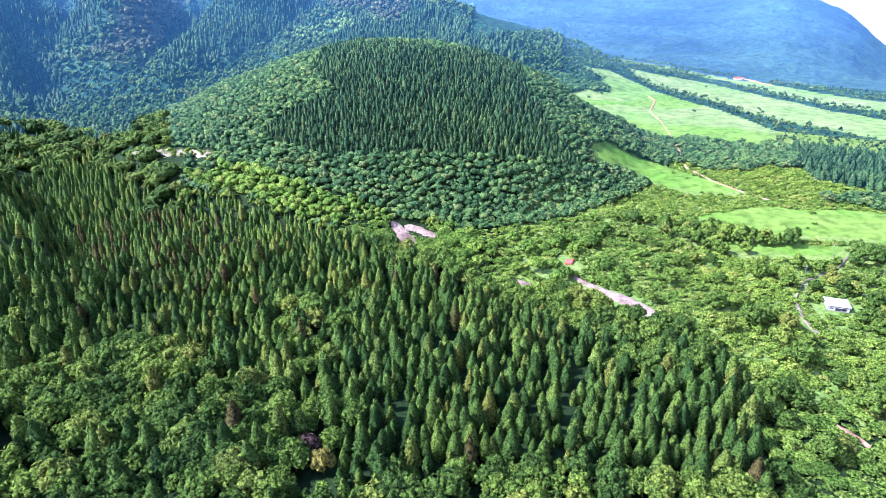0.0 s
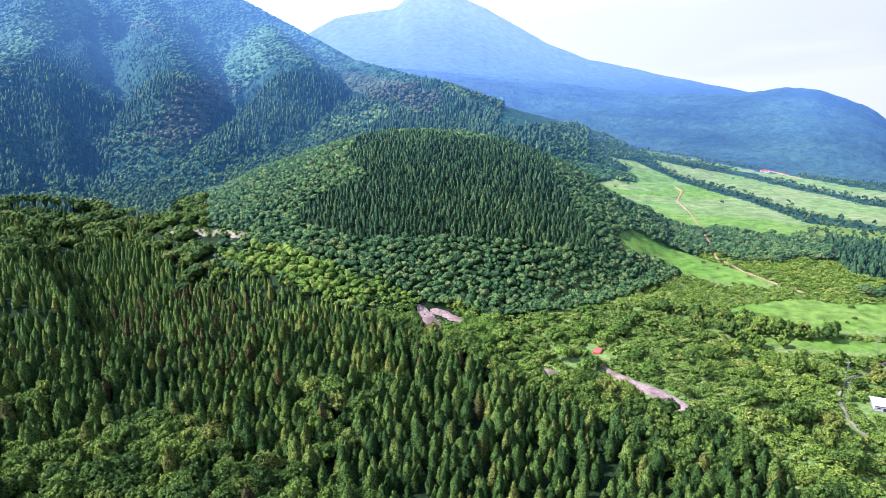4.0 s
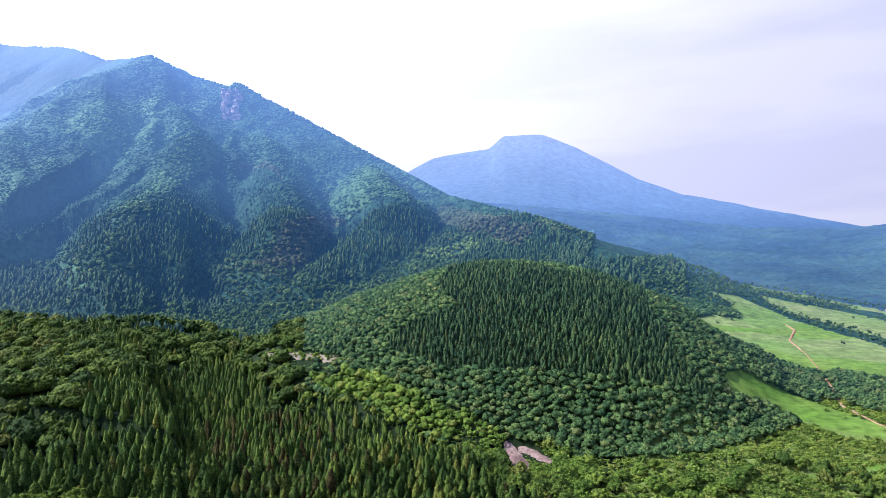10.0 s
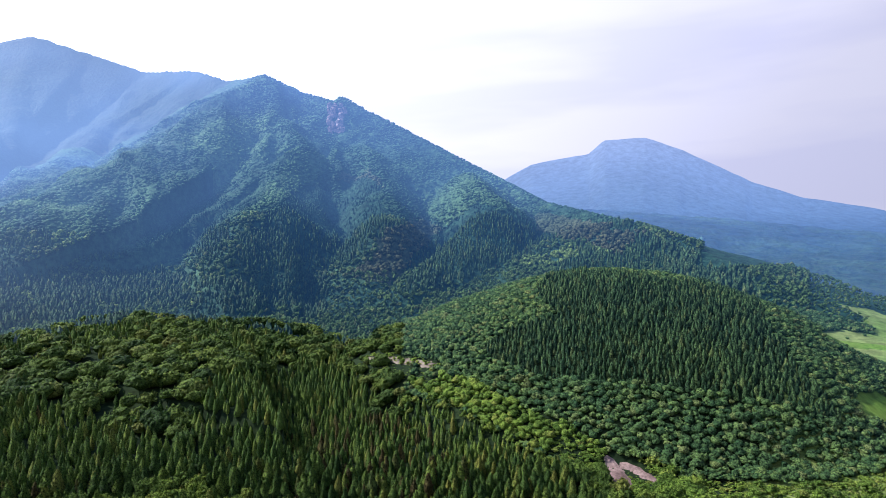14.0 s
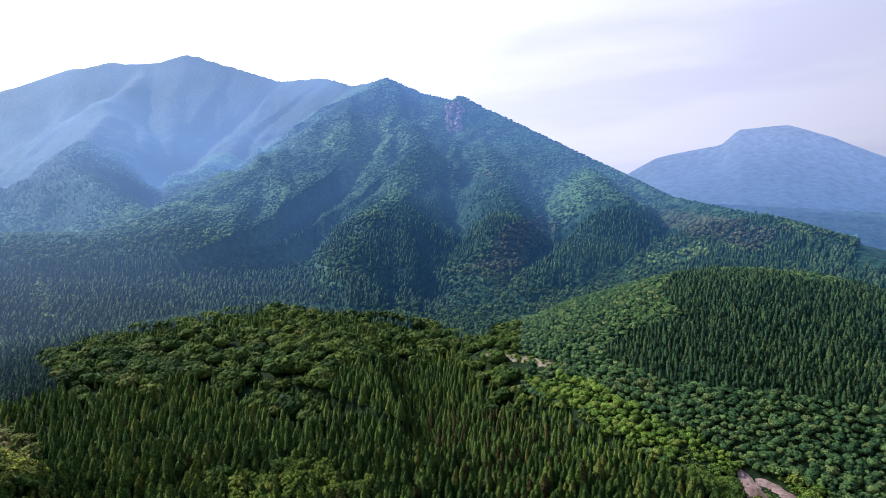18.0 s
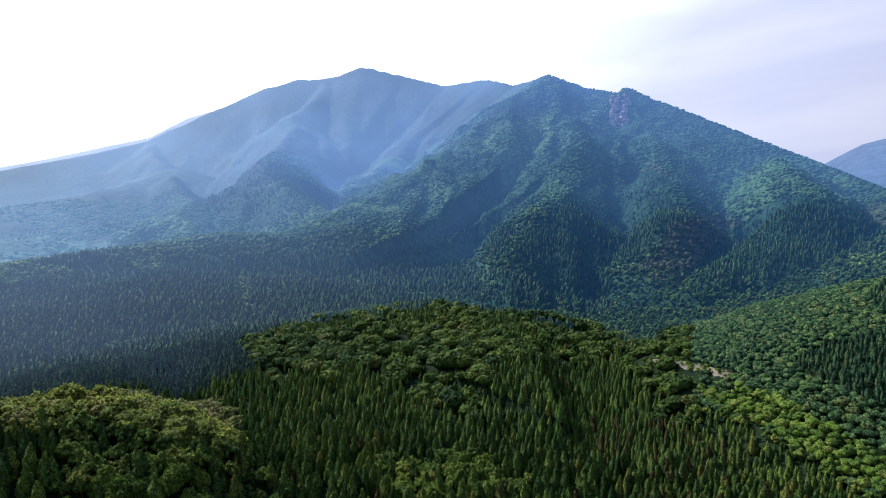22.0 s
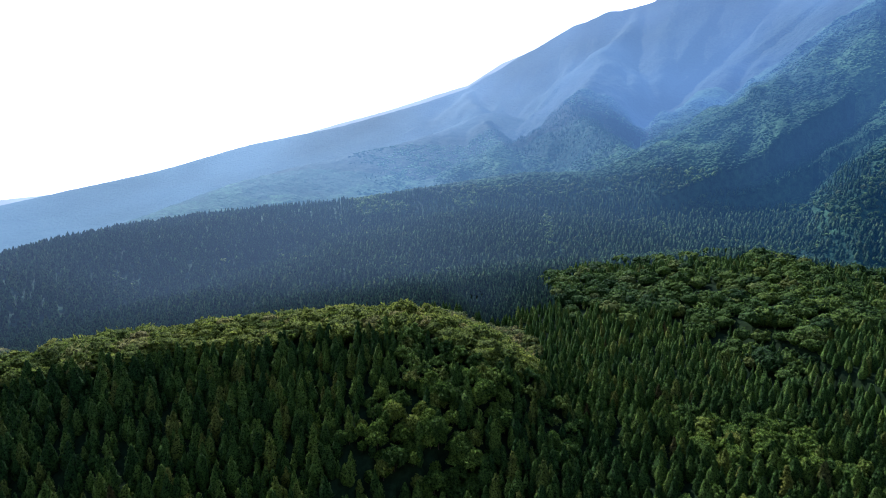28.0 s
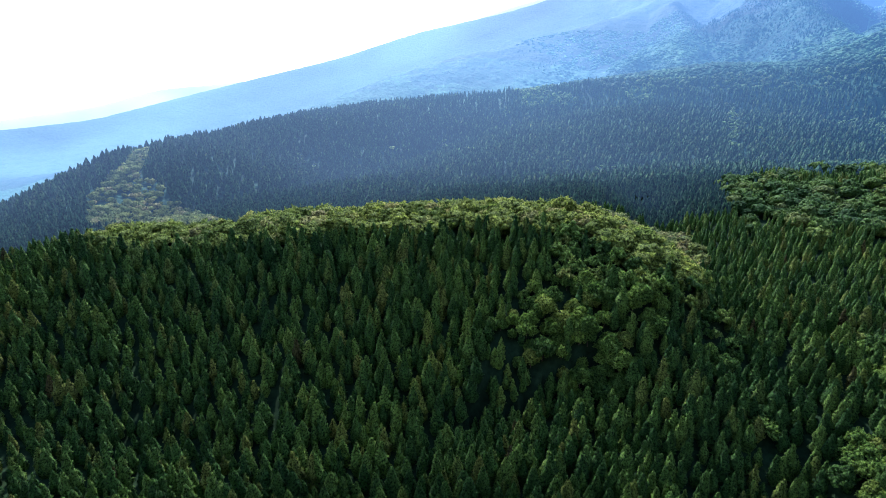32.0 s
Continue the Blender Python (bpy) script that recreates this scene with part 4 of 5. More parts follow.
def sort_species(p):
    """0 nothing, 1 cedar, 2 broad-leaved, 3 scrub, 4 light broad-leaved."""
    b, e, r = view_angles(p[:, 0], p[:, 1], p[:, 2] + 4)
    mixn = fbm(p[:, 0], p[:, 1], 70, 3, 55)
    fine = rng.random(len(p))
    kind = np.where(b > 38, 1, 2)
    kind = np.where((b > 20) & (r > 760) & (p[:, 2] > np.where(b > 60, 88, 62)), np.where(mixn > 0.53, 1, 2), kind)
    kind = np.where((b < -3) & (e > -19), np.where((r > 430) & ~((b < -12) & (mixn > 0.43) & (e < -12.6)), 2, 3), kind)
    kind = np.where((b > 8) & (e < -27) & ~region(b, e, CEDAR_MAIN) & (b < 60), np.where(fine < 0.22, 1, 2), kind)
    kind = np.where(region(b, e, SCRUB), np.where(fine < 0.1, 2, 3), kind)
    kind = np.where(region(b, e, CEDAR_MAIN), np.where((mixn > np.where(b > 29, 0.5, 0.56)) & (fine < 0.6), 2, 1), kind)
    hx, hy, _ = compass(11, 560)
    kind = np.where((np.hypot(p[:, 0] - hx, p[:, 1] - hy) < 250) & (e > -20.5) & (kind == 3), 2, kind)
    kind = np.where((region(b, e, CEDAR_HILL) | region(b, e, HILL_FLANK)) & (r < 800), 1, kind)
    kind = np.where(region(b, e, CEDAR_RIDGE), 1, kind)
    kind = np.where(region(b, e, CEDAR_BACK) & (r > 700), 1, kind)
    kind = np.where((b > 40) & (r > np.where(b < 86, 600, 690)) & (b < 128) & (fbm(p[:, 0], p[:, 1], 45, 2, 66) > 0.58) & (fine < 0.6), 4, kind)
    kind = np.where(region(b, e, LIGHT) | region(b, e, LIGHT_BAND) & (r < 600), np.where(b > 3 + 14 * (mixn - 0.45), 4, np.where(fine < 0.16, 4, 3)), kind)
    kind = np.where(region(b, e, DOME), np.where((mixn > 0.47) & (fine < 0.75) | (fine < 0.08), 1, 2), kind)
    kind = np.where((b > 45) & (b < 73) & (e < -12) & (e > -30) & (mixn > 0.55) & (r < 520), np.where(fine < 0.7, 2, 1), kind)
    kind = np.where(region(b, e, RIM) & (r < 420), 4, kind)
    kind = np.where(region(b + 4 * (mixn - 0.46), e, LEFT_RIM) & (r < 800), 4, kind)
    kind = np.where(region(b, e, SHOULDER), np.where(fine < 0.2, 1, 2), kind)
    kind = np.where(region(b, e, STRIP), 4, kind)
    kind = np.where(region(b, e, CEDAR_FAR) & (r < 900), 1, kind)
    for f in FIELDS:
        kind = np.where(region(b + 0.9 * (fbm(p[:, 0], p[:, 1], 26, 3, 71) - 0.44), e - 0.3 + 0.45 * (fbm(p[:, 0], p[:, 1], 26, 3, 71) - 0.44), f) & (fine > 0.004), 0, kind)
    kind = np.where(region(b, e, GRASS_STRIP) & (fine > 0.1), 0, kind)
    steep = (b > 6) & (r > 850) & (p[:, 2] > 62) & (kind > 0)
    tree = stand(p[:, 0], p[:, 1], p[:, 2] + 4)
    kind = np.where(steep, np.choose(tree, (np.where(kind == 1, 7, 8), 7, 12, 13)), kind)
    # large round crowns on the low dome and along the near rim
    kind = np.where(region(b, e, DOME) & (kind == 2) & (r < 700), 11, kind)
    kind = np.where((b > 31) & (b < 76) & (kind == 2) & (r > 300) & (r < 600), 11, kind)
    kind = np.where((region(b, e, RIM) & (r < 420) | (b > 119) & (b < 134)) & (kind == 4), 14, kind)
    on, front = cleared(p, kind)
    return np.where(on, 0, np.where(front & (kind > 0), 6, kind))


cedar_a = [cedar_shape(random, 6, 6, 46, 0.3) for _ in range(7)]
cedar_b = [cedar_shape(random, 4, 5, 1, 0.24) for _ in range(6)]
cedar_c = [cedar_shape(random, 3, 4, 0) for _ in range(4)]
leafy_a = [leafy_shape(random, 34, 0, 80) for _ in range(7)]
leafy_b = [leafy_shape(random, 9, 0, 8) for _ in range(6)]
crown_r = [crown_shape(random, 22, 30) for _ in range(6)]
crown_b = [crown_shape(random, 16, 12) for _ in range(6)]
cedar_s = [cedar_shape(random, 6, 6, 26, 0.28) for _ in range(6)]
leafy_s = [leafy_shape(random, 20, 0, 40) for _ in range(6)]
leafy_m = [leafy_shape(random, 12, 0, 22) for _ in range(8)]
leafy_c = [leafy_shape(random, 3, 0, 1) for _ in range(8)]
lump_c = [(BALLS[0][0] * (0.5, 0.5, 0.55) * (1 + 0.3 * (np.random.rand(6, 1) - 0.5)) + (0, 0, 0.45), BALLS[0][1]) for _ in range(5)]
cedar_h = [cedar_shape(random, 4, 5, 0, 0.3) for _ in range(8)]
crown_h = [crown_shape(random, 2) for _ in range(8)]
BROWNED = [(40.5, -17.5), (32, -17.8), (24.5, -20.5), (23.8, -24), (30, -26), (38, -24)]
TIERS = (("near", 4.4, 20, 310, cedar_a, leafy_a), ("side", 4.3, 20, 330, cedar_s, leafy_s), ("middle", 3.9, 310, 580, cedar_b, leafy_b), ("hill", 3.0, 330, 800, cedar_h, crown_h), ("far", 6.6, 580, 1500, cedar_c, leafy_c))
single = {1: [], 2: [], 3: []}
for tier, step, near, far, cshapes, lshapes in TIERS:
    p = spots(step, near, far)
    b, e, r = view_angles(p[:, 0], p[:, 1], p[:, 2])
    hilly = (b > -10) & (b < 31) & (r > 330) & (r < 800) & ~region(b, e, CEDAR_MAIN) & ~region(b, e, SCRUB)
    keep = ((r < 1150) | (b < 0)) & {"near": b < 66, "side": b >= 66, "middle": ((b < 66) | (r > 330)) & ~hilly, "hill": hilly, "far": ~hilly & ~((b < 3) & ((r > 1140) | (e > np.interp(b, [-45, -30, -20, -9, -5], [-8.7, -7.3, -6.4, -4.9, -3]))))}[tier]
    keep &= in_sight(p, 15.0)
    p, b, e, r = p[keep], b[keep], e[keep], r[keep]
    kind = sort_species(p)
    # hill and cool stands get the haze-tinted foliage
    if tier == "hill":
        kind = np.where(kind == 1, 10, np.where(kind == 2, 9, kind))
    if tier == "middle":
        cool = (b < 31) & ((b > -9) | (e > -19)) & ~region(b, e, CEDAR_MAIN)
        kind = np.where((b > 70) & (r > 430) & (kind == 1), 15, kind)
        kind = np.where(cool & (kind == 1), 10, np.where(cool & (kind == 2), 9, kind))
    thin = rng.random(len(p))
    grow = 0.72 + 0.55 * fbm(p[:, 0], p[:, 1], 40, 2, 91)
    if tier == "middle":
        grow = grow * np.where((b < 31) & (b > -9), 0.72, np.where((b < 66) & (r < 450), 0.88, 0.84))
    if tier == "hill":
        grow = grow * np.where(kind == 10, 0.66, 0.62)
    if tier == "far":
        grow = grow * np.where(b < -5, 0.54, 1.0)
    grow = np.where((kind == 14) & (b > 117), 0.8 * grow, grow)
    if tier == "side":
        grow = grow * 0.98
    browned = (tier != "far") & region(b, e, BROWNED) & (rng.random(len(p)) < 0.2) | (tier != "far") & (r < 420) & (rng.random(len(p)) < 0.006)
    shown = ((b > -37) & (b < 33) & (r > 132)) | ((b > 56) & (b < 137) & (r > 140))
    for no, name, shapes, mat, hi, wd, keep, label in (
            (1, "cedar_stand", cshapes, (CEDAR_FAR_HAZED if tier == "far" else CEDAR), (12.0 if tier == "far" else 11.4), (20.5 if tier == "far" else 14.0), 1.0, "dense dark green planted cedars on the slopes"),
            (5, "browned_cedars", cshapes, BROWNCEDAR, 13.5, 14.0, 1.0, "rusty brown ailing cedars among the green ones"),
            (10, "hill_cedars", cshapes, CEDAR_HAZED, 9.4, 15.0, 1.0, "dark planted cedars on the round hill, tinted bluish as haze"),
            (15, "plateau_cedars", cshapes, CEDAR_FAR_HAZED, 11.6, 14.0, 1.0, "dense dark planted cedars on the low plateau"),
            (9, "hill_wood", lshapes, LEAF_HAZED, 7.5, 9.0, 1.0, "dark green broad-leaved wood round the hill"),
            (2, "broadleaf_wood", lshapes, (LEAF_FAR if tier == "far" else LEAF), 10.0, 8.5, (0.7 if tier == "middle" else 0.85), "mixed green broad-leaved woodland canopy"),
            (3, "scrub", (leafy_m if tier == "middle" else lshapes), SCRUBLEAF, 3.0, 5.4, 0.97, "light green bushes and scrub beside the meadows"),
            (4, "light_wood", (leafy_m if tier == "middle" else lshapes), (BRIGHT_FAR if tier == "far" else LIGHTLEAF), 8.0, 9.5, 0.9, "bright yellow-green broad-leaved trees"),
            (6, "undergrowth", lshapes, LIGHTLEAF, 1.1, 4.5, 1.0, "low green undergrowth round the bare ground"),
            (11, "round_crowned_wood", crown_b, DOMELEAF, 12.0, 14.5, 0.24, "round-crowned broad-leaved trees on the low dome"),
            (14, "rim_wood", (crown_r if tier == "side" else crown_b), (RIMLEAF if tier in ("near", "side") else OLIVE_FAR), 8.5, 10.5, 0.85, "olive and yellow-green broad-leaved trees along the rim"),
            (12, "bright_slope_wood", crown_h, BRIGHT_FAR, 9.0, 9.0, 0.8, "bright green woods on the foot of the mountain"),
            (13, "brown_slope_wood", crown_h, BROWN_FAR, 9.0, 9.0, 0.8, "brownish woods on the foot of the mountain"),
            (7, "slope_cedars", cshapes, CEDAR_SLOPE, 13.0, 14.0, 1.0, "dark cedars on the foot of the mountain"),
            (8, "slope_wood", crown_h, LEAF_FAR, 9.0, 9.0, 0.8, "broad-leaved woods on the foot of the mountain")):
        w = (kind == (1 if no == 5 else no)) & (thin < keep)
        if no in (1, 5):
            w &= browned == (no == 5)
        if tier == "middle" and no in (1, 10):
            w &= (b < 31) | (b > 66) | (thin < 0.86)
        if no == 1 and tier in ("near", "middle"):
            w &= (fbm(p[:, 0], p[:, 1], 13, 2, 97) < 0.5) | (thin < 0.55)
        w = np.flatnonzero(w)
        s = grow[w] * ((0.55 + 0.75 * rng.random(len(w))) if no in (3, 4, 11, 14) else (0.68 + 0.62 * rng.random(len(w)) ** 1.3))
        wide = s * (0.85 + 0.3 * rng.random(len(w)))
        if tier in ("near", "side") and no in single:
            # the nearest trees stand singly, as things of their own
            can = w[shown[w]]
            first = can[np.argsort(r[can])[:{1: 150, 2: 90, 3: 60}[no]]]
            chosen = np.isin(w, first)
            single[no] += list(zip(p[w[chosen]], hi * s[chosen], wd * wide[chosen]))
            w, s, wide = w[~chosen], s[~chosen], wide[~chosen]
        if len(w):
            plant(name, shapes, p[w], hi * s, wd * wide, rng.random(len(w)) * 0.98 * (1.0 if tier in ("near", "side") else 0.85), mat, rng, label, "trees")

# tussocks and low shrubs between the bushes
p = spots(2.6, 112, 500)
b, e, r = view_angles(p[:, 0], p[:, 1], p[:, 2])
kind = sort_species(p)
w = ((kind == 3) | (kind == 4) & (b < 31)) & (rng.random(len(p)) < 0.92)
n = int(w.sum())
plant("tussocks", leafy_c, p[w] - (0, 0, 0.2), 0.9 + 1.3 * rng.random(n), 2.2 + 2.0 * rng.random(n), rng.random(n) * 0.98, SCRUBLEAF, rng,
      "low light green shrubs and tall grass", "shrubs")

# woods on the mountain's slopes, haze painted on by their materials
p = spots(7.4, 1130, 2000)
b, e, r = view_angles(p[:, 0], p[:, 1], p[:, 2])
p = p[(b > 3) & (b < 118) & (p[:, 2] > 25) & ~((b < 20) & (r > 1650)) & in_sight(p, 6.0) & (rng.random(len(p)) < np.interp(b, [80, 92], [0.95, 0.0]))]
b = np.degrees(np.arctan2(-p[:, 0], p[:, 1]))
sink, tree = np.interp(np.hypot(p[:, 0], p[:, 1]), [1150, 1900], [1.5, 2.5]), stand(p[:, 0], p[:, 1], p[:, 2] + 3)
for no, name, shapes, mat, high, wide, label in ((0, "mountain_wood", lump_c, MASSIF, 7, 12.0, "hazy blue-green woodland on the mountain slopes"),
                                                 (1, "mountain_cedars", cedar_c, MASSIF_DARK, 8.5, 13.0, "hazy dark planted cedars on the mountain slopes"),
                                                 (2, "bright_mountain_wood", lump_c, MASSIF_BRIGHT, 7, 12.0, "hazy bright green woods on mountain slopes, a sunlit crest painted in"),
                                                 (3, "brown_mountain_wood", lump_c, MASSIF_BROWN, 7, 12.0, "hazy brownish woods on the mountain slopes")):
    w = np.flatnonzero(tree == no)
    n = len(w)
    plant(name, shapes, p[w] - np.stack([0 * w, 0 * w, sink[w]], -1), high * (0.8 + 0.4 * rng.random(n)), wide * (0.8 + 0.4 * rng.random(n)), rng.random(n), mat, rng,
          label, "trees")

# ---------------------------------------------------------------- single trees


def part(name, me, parent, label=""):
    ob = new(name, me)
    ob.parent = parent
    return tagged(ob, label)


def trunk_mesh(height, radius, limbs, rng):
    """A tapered, slightly bent trunk, with limbs that reach into the crown."""
    bm = bmesh.new()
    def rod(a, b, r0, r1):
        a, b = Vector(a), Vector(b)
        q = (b - a).to_track_quat("Z", "Y")
        rows = [[bm.verts.new(o + q @ Vector((r * math.cos(t * 1.047), r * math.sin(t * 1.047), 0))) for t in range(6)] for o, r in ((a, r0), (b, r1))]
        for k in range(6):
            bm.faces.new((rows[0][k], rows[0][(k + 1) % 6], rows[1][(k + 1) % 6], rows[1][k]))
        bm.faces.new(rows[1])
    bend = Vector((0.03 * rng.random(), 0.03 * rng.random(), height * 0.5))
    rod((0, 0, -0.03), bend, radius, radius * 0.7)
    rod(bend, (0, 0, height), radius * 0.7, radius * 0.25)
    for k in range(limbs):
        a, h = 2.4 * k, height * (0.4 + 0.4 * k / max(1, limbs))
        rod((0, 0, h), (0.3 * math.cos(a), 0.3 * math.sin(a), h + 0.22), radius * 0.45, radius * 0.12)
    me = bpy.data.meshes.new("trunk")
    bm.to_mesh(me)
    bm.free()
    me.materials.append(BARK)
    return me


def tree_thing(name, shape, mat, label, category, group, height, limbs):
    root = tagged(new(name), label, category, group)
    part("trunk", trunk_mesh(height, 0.022, limbs, random), root)
    part("crown", mesh_of("crown", shape[0], shape[1], [mat]), root)
    return root


KINDS = {1: ("cedar_tree", lambda: cedar_shape(random, 12, 10, 190, 0.26), CEDAR, "slender green cedar with a blunt tip and dense needles", "cedar", "planted cedars", 0.9, 0),
         2: ("broadleaf_tree", lambda: leafy_shape(random, 40, 0, 560), LEAF, "round-crowned green broad-leaved tree in the mixed wood", "tree", "broad-leaved trees", 0.62, 6),
         3: ("bush", lambda: leafy_shape(random, 18, 0, 260), SCRUBLEAF, "light green leafy bush on rough ground", "bush", "bushes", 0.5, 5)}
for no, (name, make, mat, label, category, group, tall, limbs) in KINDS.items():
    kinds = [tree_thing(name, make(), mat, label, category, group, tall, limbs) for _ in range(6)]
    for k, (at, high, wide) in enumerate(single[no]):
        own = kinds[k % 6].scale
        m = Matrix.LocRotScale(Vector(at) - Vector((0, 0, 0.3)), Euler((0, 0, random.random() * 6.283)), (wide / own[0], wide / own[1], high / own[2]))
        if k < 6:
            kinds[k].matrix_basis = m
        else:
            copy_thing(kinds[k % 6], m)

for b, e, name, shape, mat, label, size in ((22.8, -41.0, "purple_tree", leafy_shape(random, 20, 1, 260), PURPLE, "purple-leaved broad tree among green ones", (8, 8)),
                                            (21.5, -42.6, "golden_tree", leafy_shape(random, 22, 1, 300), GOLD, "golden yellow broad-leaved tree in the mixed wood", (9, 8)),
                                            (5.0, -31.0, "dead_cedar", cedar_shape(random, 12, 9, 90, 0.3), BROWNCEDAR, "rusty brown dead cedar among green ones", (13, 12))):
    at = sighted(b, e)
    tree = tree_thing(name, shape, mat, label, "tree", "", 0.7, 4)
    tree.matrix_basis = Matrix.LocRotScale(Vector(at), Euler((0, 0, 1.0)), (size[1], size[1], size[0]))

# ---------------------------------------------------------------- tracks, scars, house, poles


def ribbon(name, line, label, mat, rise=0.65):
    """A worn strip of bare ground with ragged edges, draped over the land."""
    pts = np.array([q for q, _ in line])
    half = np.array([w for _, w in line])
    run = np.concatenate([[0], np.cumsum(np.hypot(*np.diff(pts[:, :2], axis=0).T))])
    u = np.linspace(0, run[-1], max(14, int(run[-1] / 2.5)))
    cx, cy, hw = np.interp(u, run, pts[:, 0]), np.interp(u, run, pts[:, 1]), np.interp(u, run, half)
    for _ in range(3):
        cx[1:-1], cy[1:-1] = (cx[:-2] + 2 * cx[1:-1] + cx[2:]) / 4, (cy[:-2] + 2 * cy[1:-1] + cy[2:]) / 4
    tx, ty = np.gradient(cx), np.gradient(cy)
    ln = np.hypot(tx, ty) + 1e-9
    nx, ny = -ty / ln, tx / ln
    k = np.linspace(-1, 1, 7)[None]
    rag = np.where(np.abs(k) > 0.9, 0.75 + 0.5 * np.random.rand(len(u), 7), 1.0)
    x = cx[:, None] + nx[:, None] * hw[:, None] * k * rag
    y = cy[:, None] + ny[:, None] * hw[:, None] * k * rag
    z = land(x, y) + rise - 0.75 * np.abs(k) ** 4 + 0.5 * (np.random.rand(*x.shape) - 0.5)
    n = len(u)
    i = np.arange(n * 7).reshape(n, 7)
    f = np.stack([i[:-1, :-1], i[:-1, 1:], i[1:, 1:], i[1:, :-1]], -1).reshape(-1, 4)
    return tagged(new(name, mesh_of(name, np.stack([x, y, z], -1).reshape(-1, 3), f, [mat])), label, name.split("_")[-1], kind="structure")


for name, label in (("gravel_road", "pale gravel road cutting through the scrub"), ("landslip", "pale pinkish bare landslip in the woods"),
                    ("landslip_arm", "pale side arm of the bare landslip"), ("stony_wash", "sandy stony wash below the wooded hill"),
                    ("dirt_lane", "sandy dirt lane winding past the shed"), ("field_track", "reddish dirt track across the meadows"),
                    ("earth_patch", "brown bare earth among bushes"), ("path_end", "short pale path beside the cedars"),
                    ("far_bank", "pale bare bank beyond the far meadow")):
    ribbon(name, LINES[name], label, {"stony_wash": SAND, "dirt_lane": SAND, "field_track": CLAY, "earth_patch": CLAY, "far_bank": CLAY}.get(name, SOIL))
pts = np.array([q for q, _ in LINES["stony_wash"]])
u = rng.random(70) * (len(pts) - 1)
at = np.stack([np.interp(u, np.arange(len(pts)), pts[:, k]) + (rng.normal(0, 3.2, 70) if k < 2 else 0) for k in range(3)], -1)
at[:, 2] = land(at[:, 0], at[:, 1])
plant("wash_bushes", leafy_b, at, 1.6 + 2.0 * rng.random(70), 2.4 + 2.4 * rng.random(70), rng.random(70), SCRUBLEAF, rng, "green bushes growing over the sandy wash", "bushes")


def block(name, size, at, mat, parent, label="", turn=(0, 0, 0), bevel=0.03):
    bm = bmesh.new()
    bmesh.ops.create_cube(bm, size=1)
    bmesh.ops.scale(bm, vec=size, verts=bm.verts)
    bmesh.ops.bevel(bm, geom=bm.edges[:], offset=bevel, segments=1, affect="EDGES")
    me = bpy.data.meshes.new(name)
    bm.to_mesh(me)
    bm.free()
    me.materials.append(mat)
    ob = part(name, me, parent, label)
    ob.matrix_basis = pose(*at, *turn)
    return ob


shed_at = sighted(-31.0, -24.2)
shed = tagged(new("farm_shed"), "white-roofed farm shed with pale walls and dark openings", "shed")
shed.matrix_basis = pose(*shed_at, 0, 0, -31 + 14) @ Matrix.Diagonal((0.68, 0.62, 0.6, 1))
block("floor_slab", (12.4, 14.0, 0.5), (0, 0, 0.1), POLEM, shed)
for name, size, at in (("back_wall", (12, 0.2, 3.4), (0, 6.7, 1.9)), ("side_wall", (0.2, 13.2, 3.2), (-5.9, 0, 1.85)), ("side_wall", (0.2, 13.2, 3.2), (5.9, 0, 1.85)),
                       ("front_wall", (4.2, 0.2, 3.0), (-3.8, -6.7, 1.8)), ("front_wall", (1.4, 0.2, 3.0), (5.2, -6.7, 1.8))):
    block(name, size, at, WALLM, shed)
block("front_lintel", (6.2, 0.22, 0.7), (1.4, -6.7, 2.95), WALLM, shed)
# dark panel paints the shade inside the open front
block("shutter", (2.9, 0.08, 2.3), (-0.1, -6.6, 1.5), DARKM, shed, "dark panel standing in for the shaded opening")
for x in (1.5, 4.4):
    block("post", (0.2, 0.2, 3.0), (x, -6.6, 1.8), POLEM, shed)
block("window", (1.6, 0.1, 0.9), (-3.8, -6.82, 2.1), DARKM, shed, "dark window")
for k in range(8):
    block("roof_sheet", (1.66, 14.8, 0.12), (-5.95 + 1.7 * k, 0, 3.72 + 0.02 * (k % 2)), ROOFM, shed, turn=(-3, 0, 0), bevel=0.02)
block("ridge_cap", (13.8, 0.4, 0.2), (0, 7.35, 3.46), ROOFM, shed)

barn_at = sighted(-20.0, -6.7)
barn = tagged(new("farmhouse"), "white-walled farmhouse with a red roof beyond the meadows", "house")
barn.matrix_basis = pose(*barn_at, 0, 0, -12) @ Matrix.Scale(0.6, 4)
block("wall", (20, 8, 4.6), (0, 0, 2.1), ROOFM, barn)
for y, turn in ((-2.2, 24), (2.2, -24)):
    block("roof_slope", (21, 5.3, 0.25), (0, y, 5.3), REDM, barn, "dull red roof", turn=(turn, 0, 0))
for k in range(6):
    block("window", (1.5, 0.1, 1.3), (-8 + 3.2 * k, -4.03, 2.6), DARKM, barn)
block("door", (1.3, 0.1, 2.2), (9.0, -4.03, 1.2), DARKM, barn)

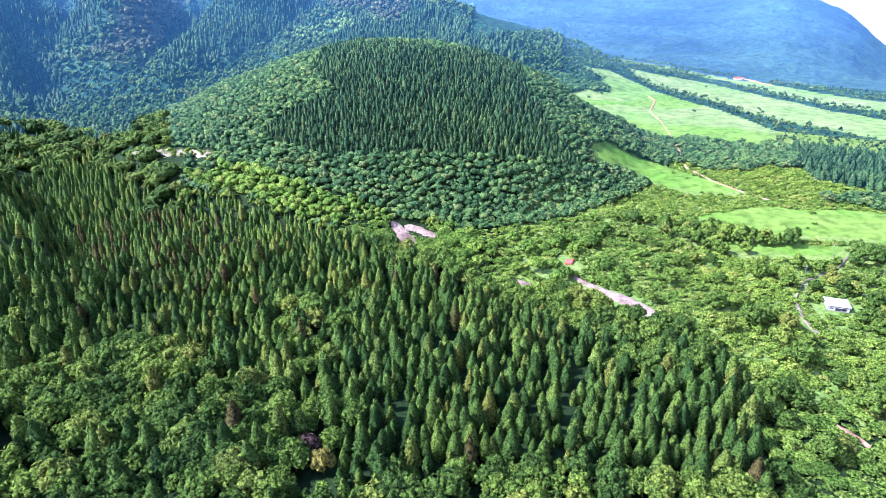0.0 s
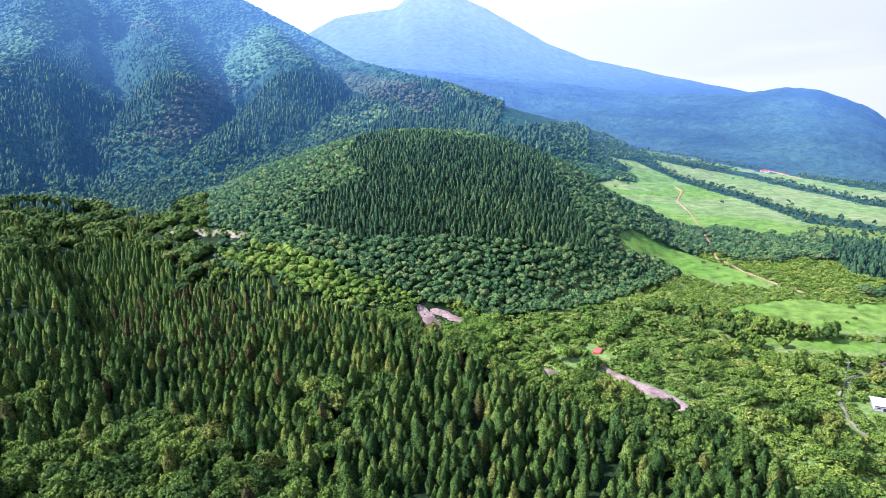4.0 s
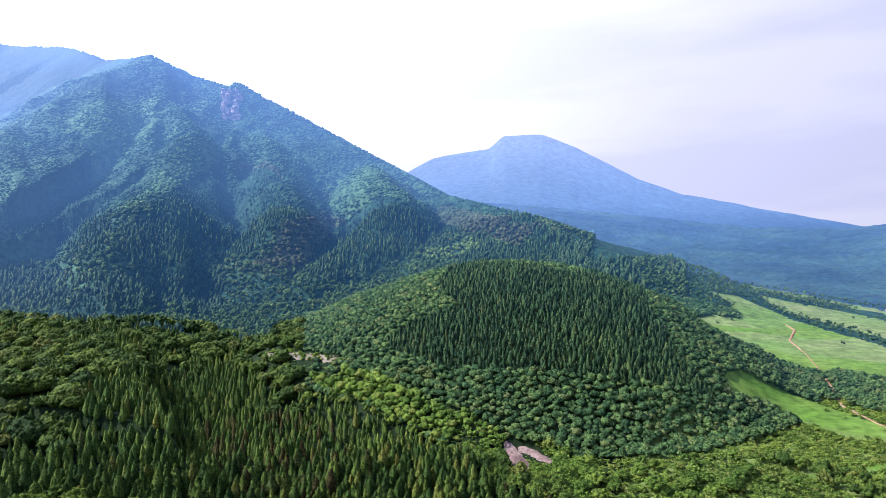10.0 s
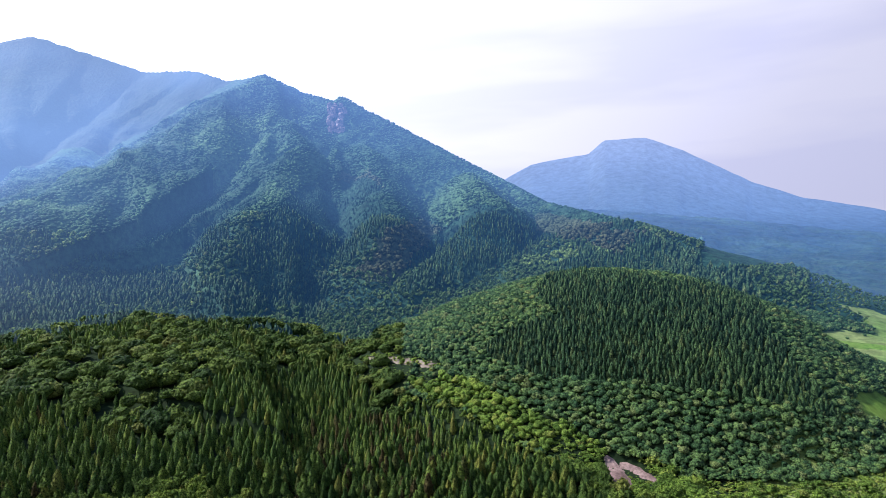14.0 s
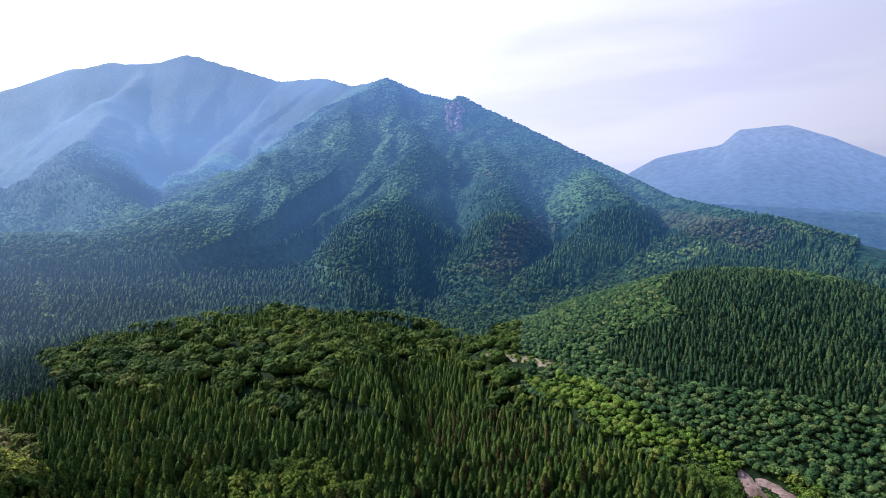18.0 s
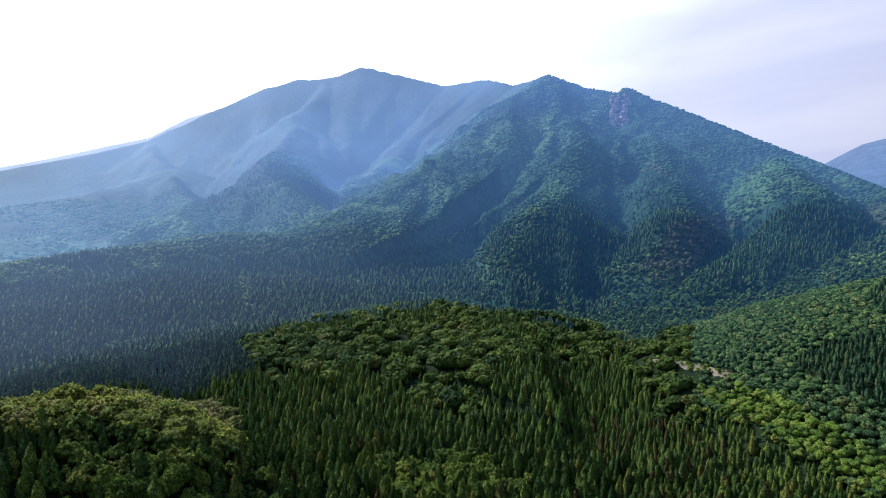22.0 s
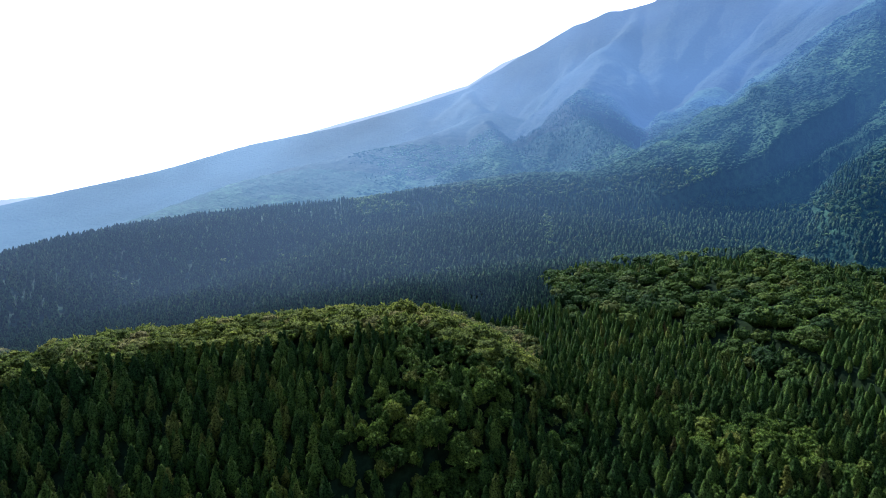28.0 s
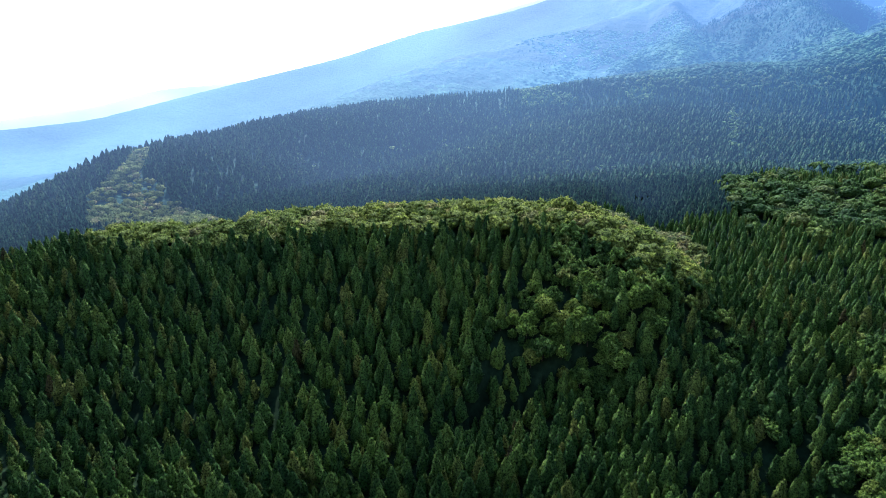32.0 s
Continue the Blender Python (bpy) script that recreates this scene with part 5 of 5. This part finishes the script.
for b, e, high in ((-28.1, -22.9, 9.5), (-28.4, -24.5, 9.5), (-29.8, -20.6, 9.0), (-33.6, -21.3, 9.0)):
    at = sighted(b, e)
    pole = tagged(new("utility_pole"), "grey concrete utility pole with a crossarm", "pole", "utility poles")
    pole.matrix_basis = pose(*at, 0, 0, 20)
    v, f = revolve([(-0.3, 0.14), (high * 0.5, 0.115), (high, 0.085)], 8, random, 0.0)
    part("post", mesh_of("post", v, f, [POLEM]), pole)
    block("crossarm", (1.8, 0.12, 0.12), (0, 0.12, high - 0.7), POLEM, pole, bevel=0.01)
    block("crossarm", (1.4, 0.12, 0.12), (0, 0.12, high - 1.5), POLEM, pole, bevel=0.01)
    for x in (-0.8, -0.35, 0.35, 0.8):
        v, f = revolve([(0, 0.05), (0.1, 0.07), (0.2, 0.05), (0.28, 0.06)], 6, random, 0.0)
        part("insulator", mesh_of("insulator", v, f, [ROOFM]), pole).matrix_basis = pose(x, 0.12, high - 0.64)

# a red sheet spread on the grass
at = sighted(-7.0, -24.0)
g = np.linspace(-1, 1, 9)
cx, cy = np.meshgrid(g * 1.9, g * 2.6)
cx, cy = cx + at[0] + 0.3 * cy, cy + at[1]
cz = land(cx, cy) + 0.9 + 0.25 * np.random.rand(9, 9)
i = np.arange(81).reshape(9, 9)
f = np.stack([i[:-1, :-1], i[:-1, 1:], i[1:, 1:], i[1:, :-1]], -1).reshape(-1, 4)
lower = np.stack([cx, cy, cz - 0.8], -1).reshape(-1, 3)
rim = np.concatenate([i[0, :], i[1:, -1], i[-1, -2::-1], i[-2:0:-1, 0]])
walls = np.stack([rim, rim + 81, np.roll(rim, -1) + 81, np.roll(rim, -1)], -1)
tagged(new("red_tarpaulin", mesh_of("red_tarpaulin", np.concatenate([np.stack([cx, cy, cz], -1).reshape(-1, 3), lower]), np.concatenate([f, walls]), [REDM])),
       "red tarpaulin over a low heap on grass", "tarpaulin")

# the rock face under the knob of the ridge
V, F, n = [], [], 0
for k in range(26):
    b, e = 36.2 + 1.5 * random.random(), 9.9 + 2.4 * random.random()
    q = sighted(b, e)
    w, h = 5 + 6 * random.random(), 16 + 22 * random.random()
    v, f = revolve([(-h * 0.6, w), (-h * 0.1, w * 1.1), (h * 0.3, w * 0.9), (h * 0.45, w * 0.5)], 6, random, 0.35)
    V.append(np.array(v) + q + (0, 0, 2))
    F.append(np.array(f) + n)
    n += len(v)
tagged(new("rock_face", mesh_of("rock_face", np.concatenate(V), np.concatenate(F), [ROCK], flat=True)), "pinkish bare rock face below the mountain ridge",
       "cliff", kind="structure")
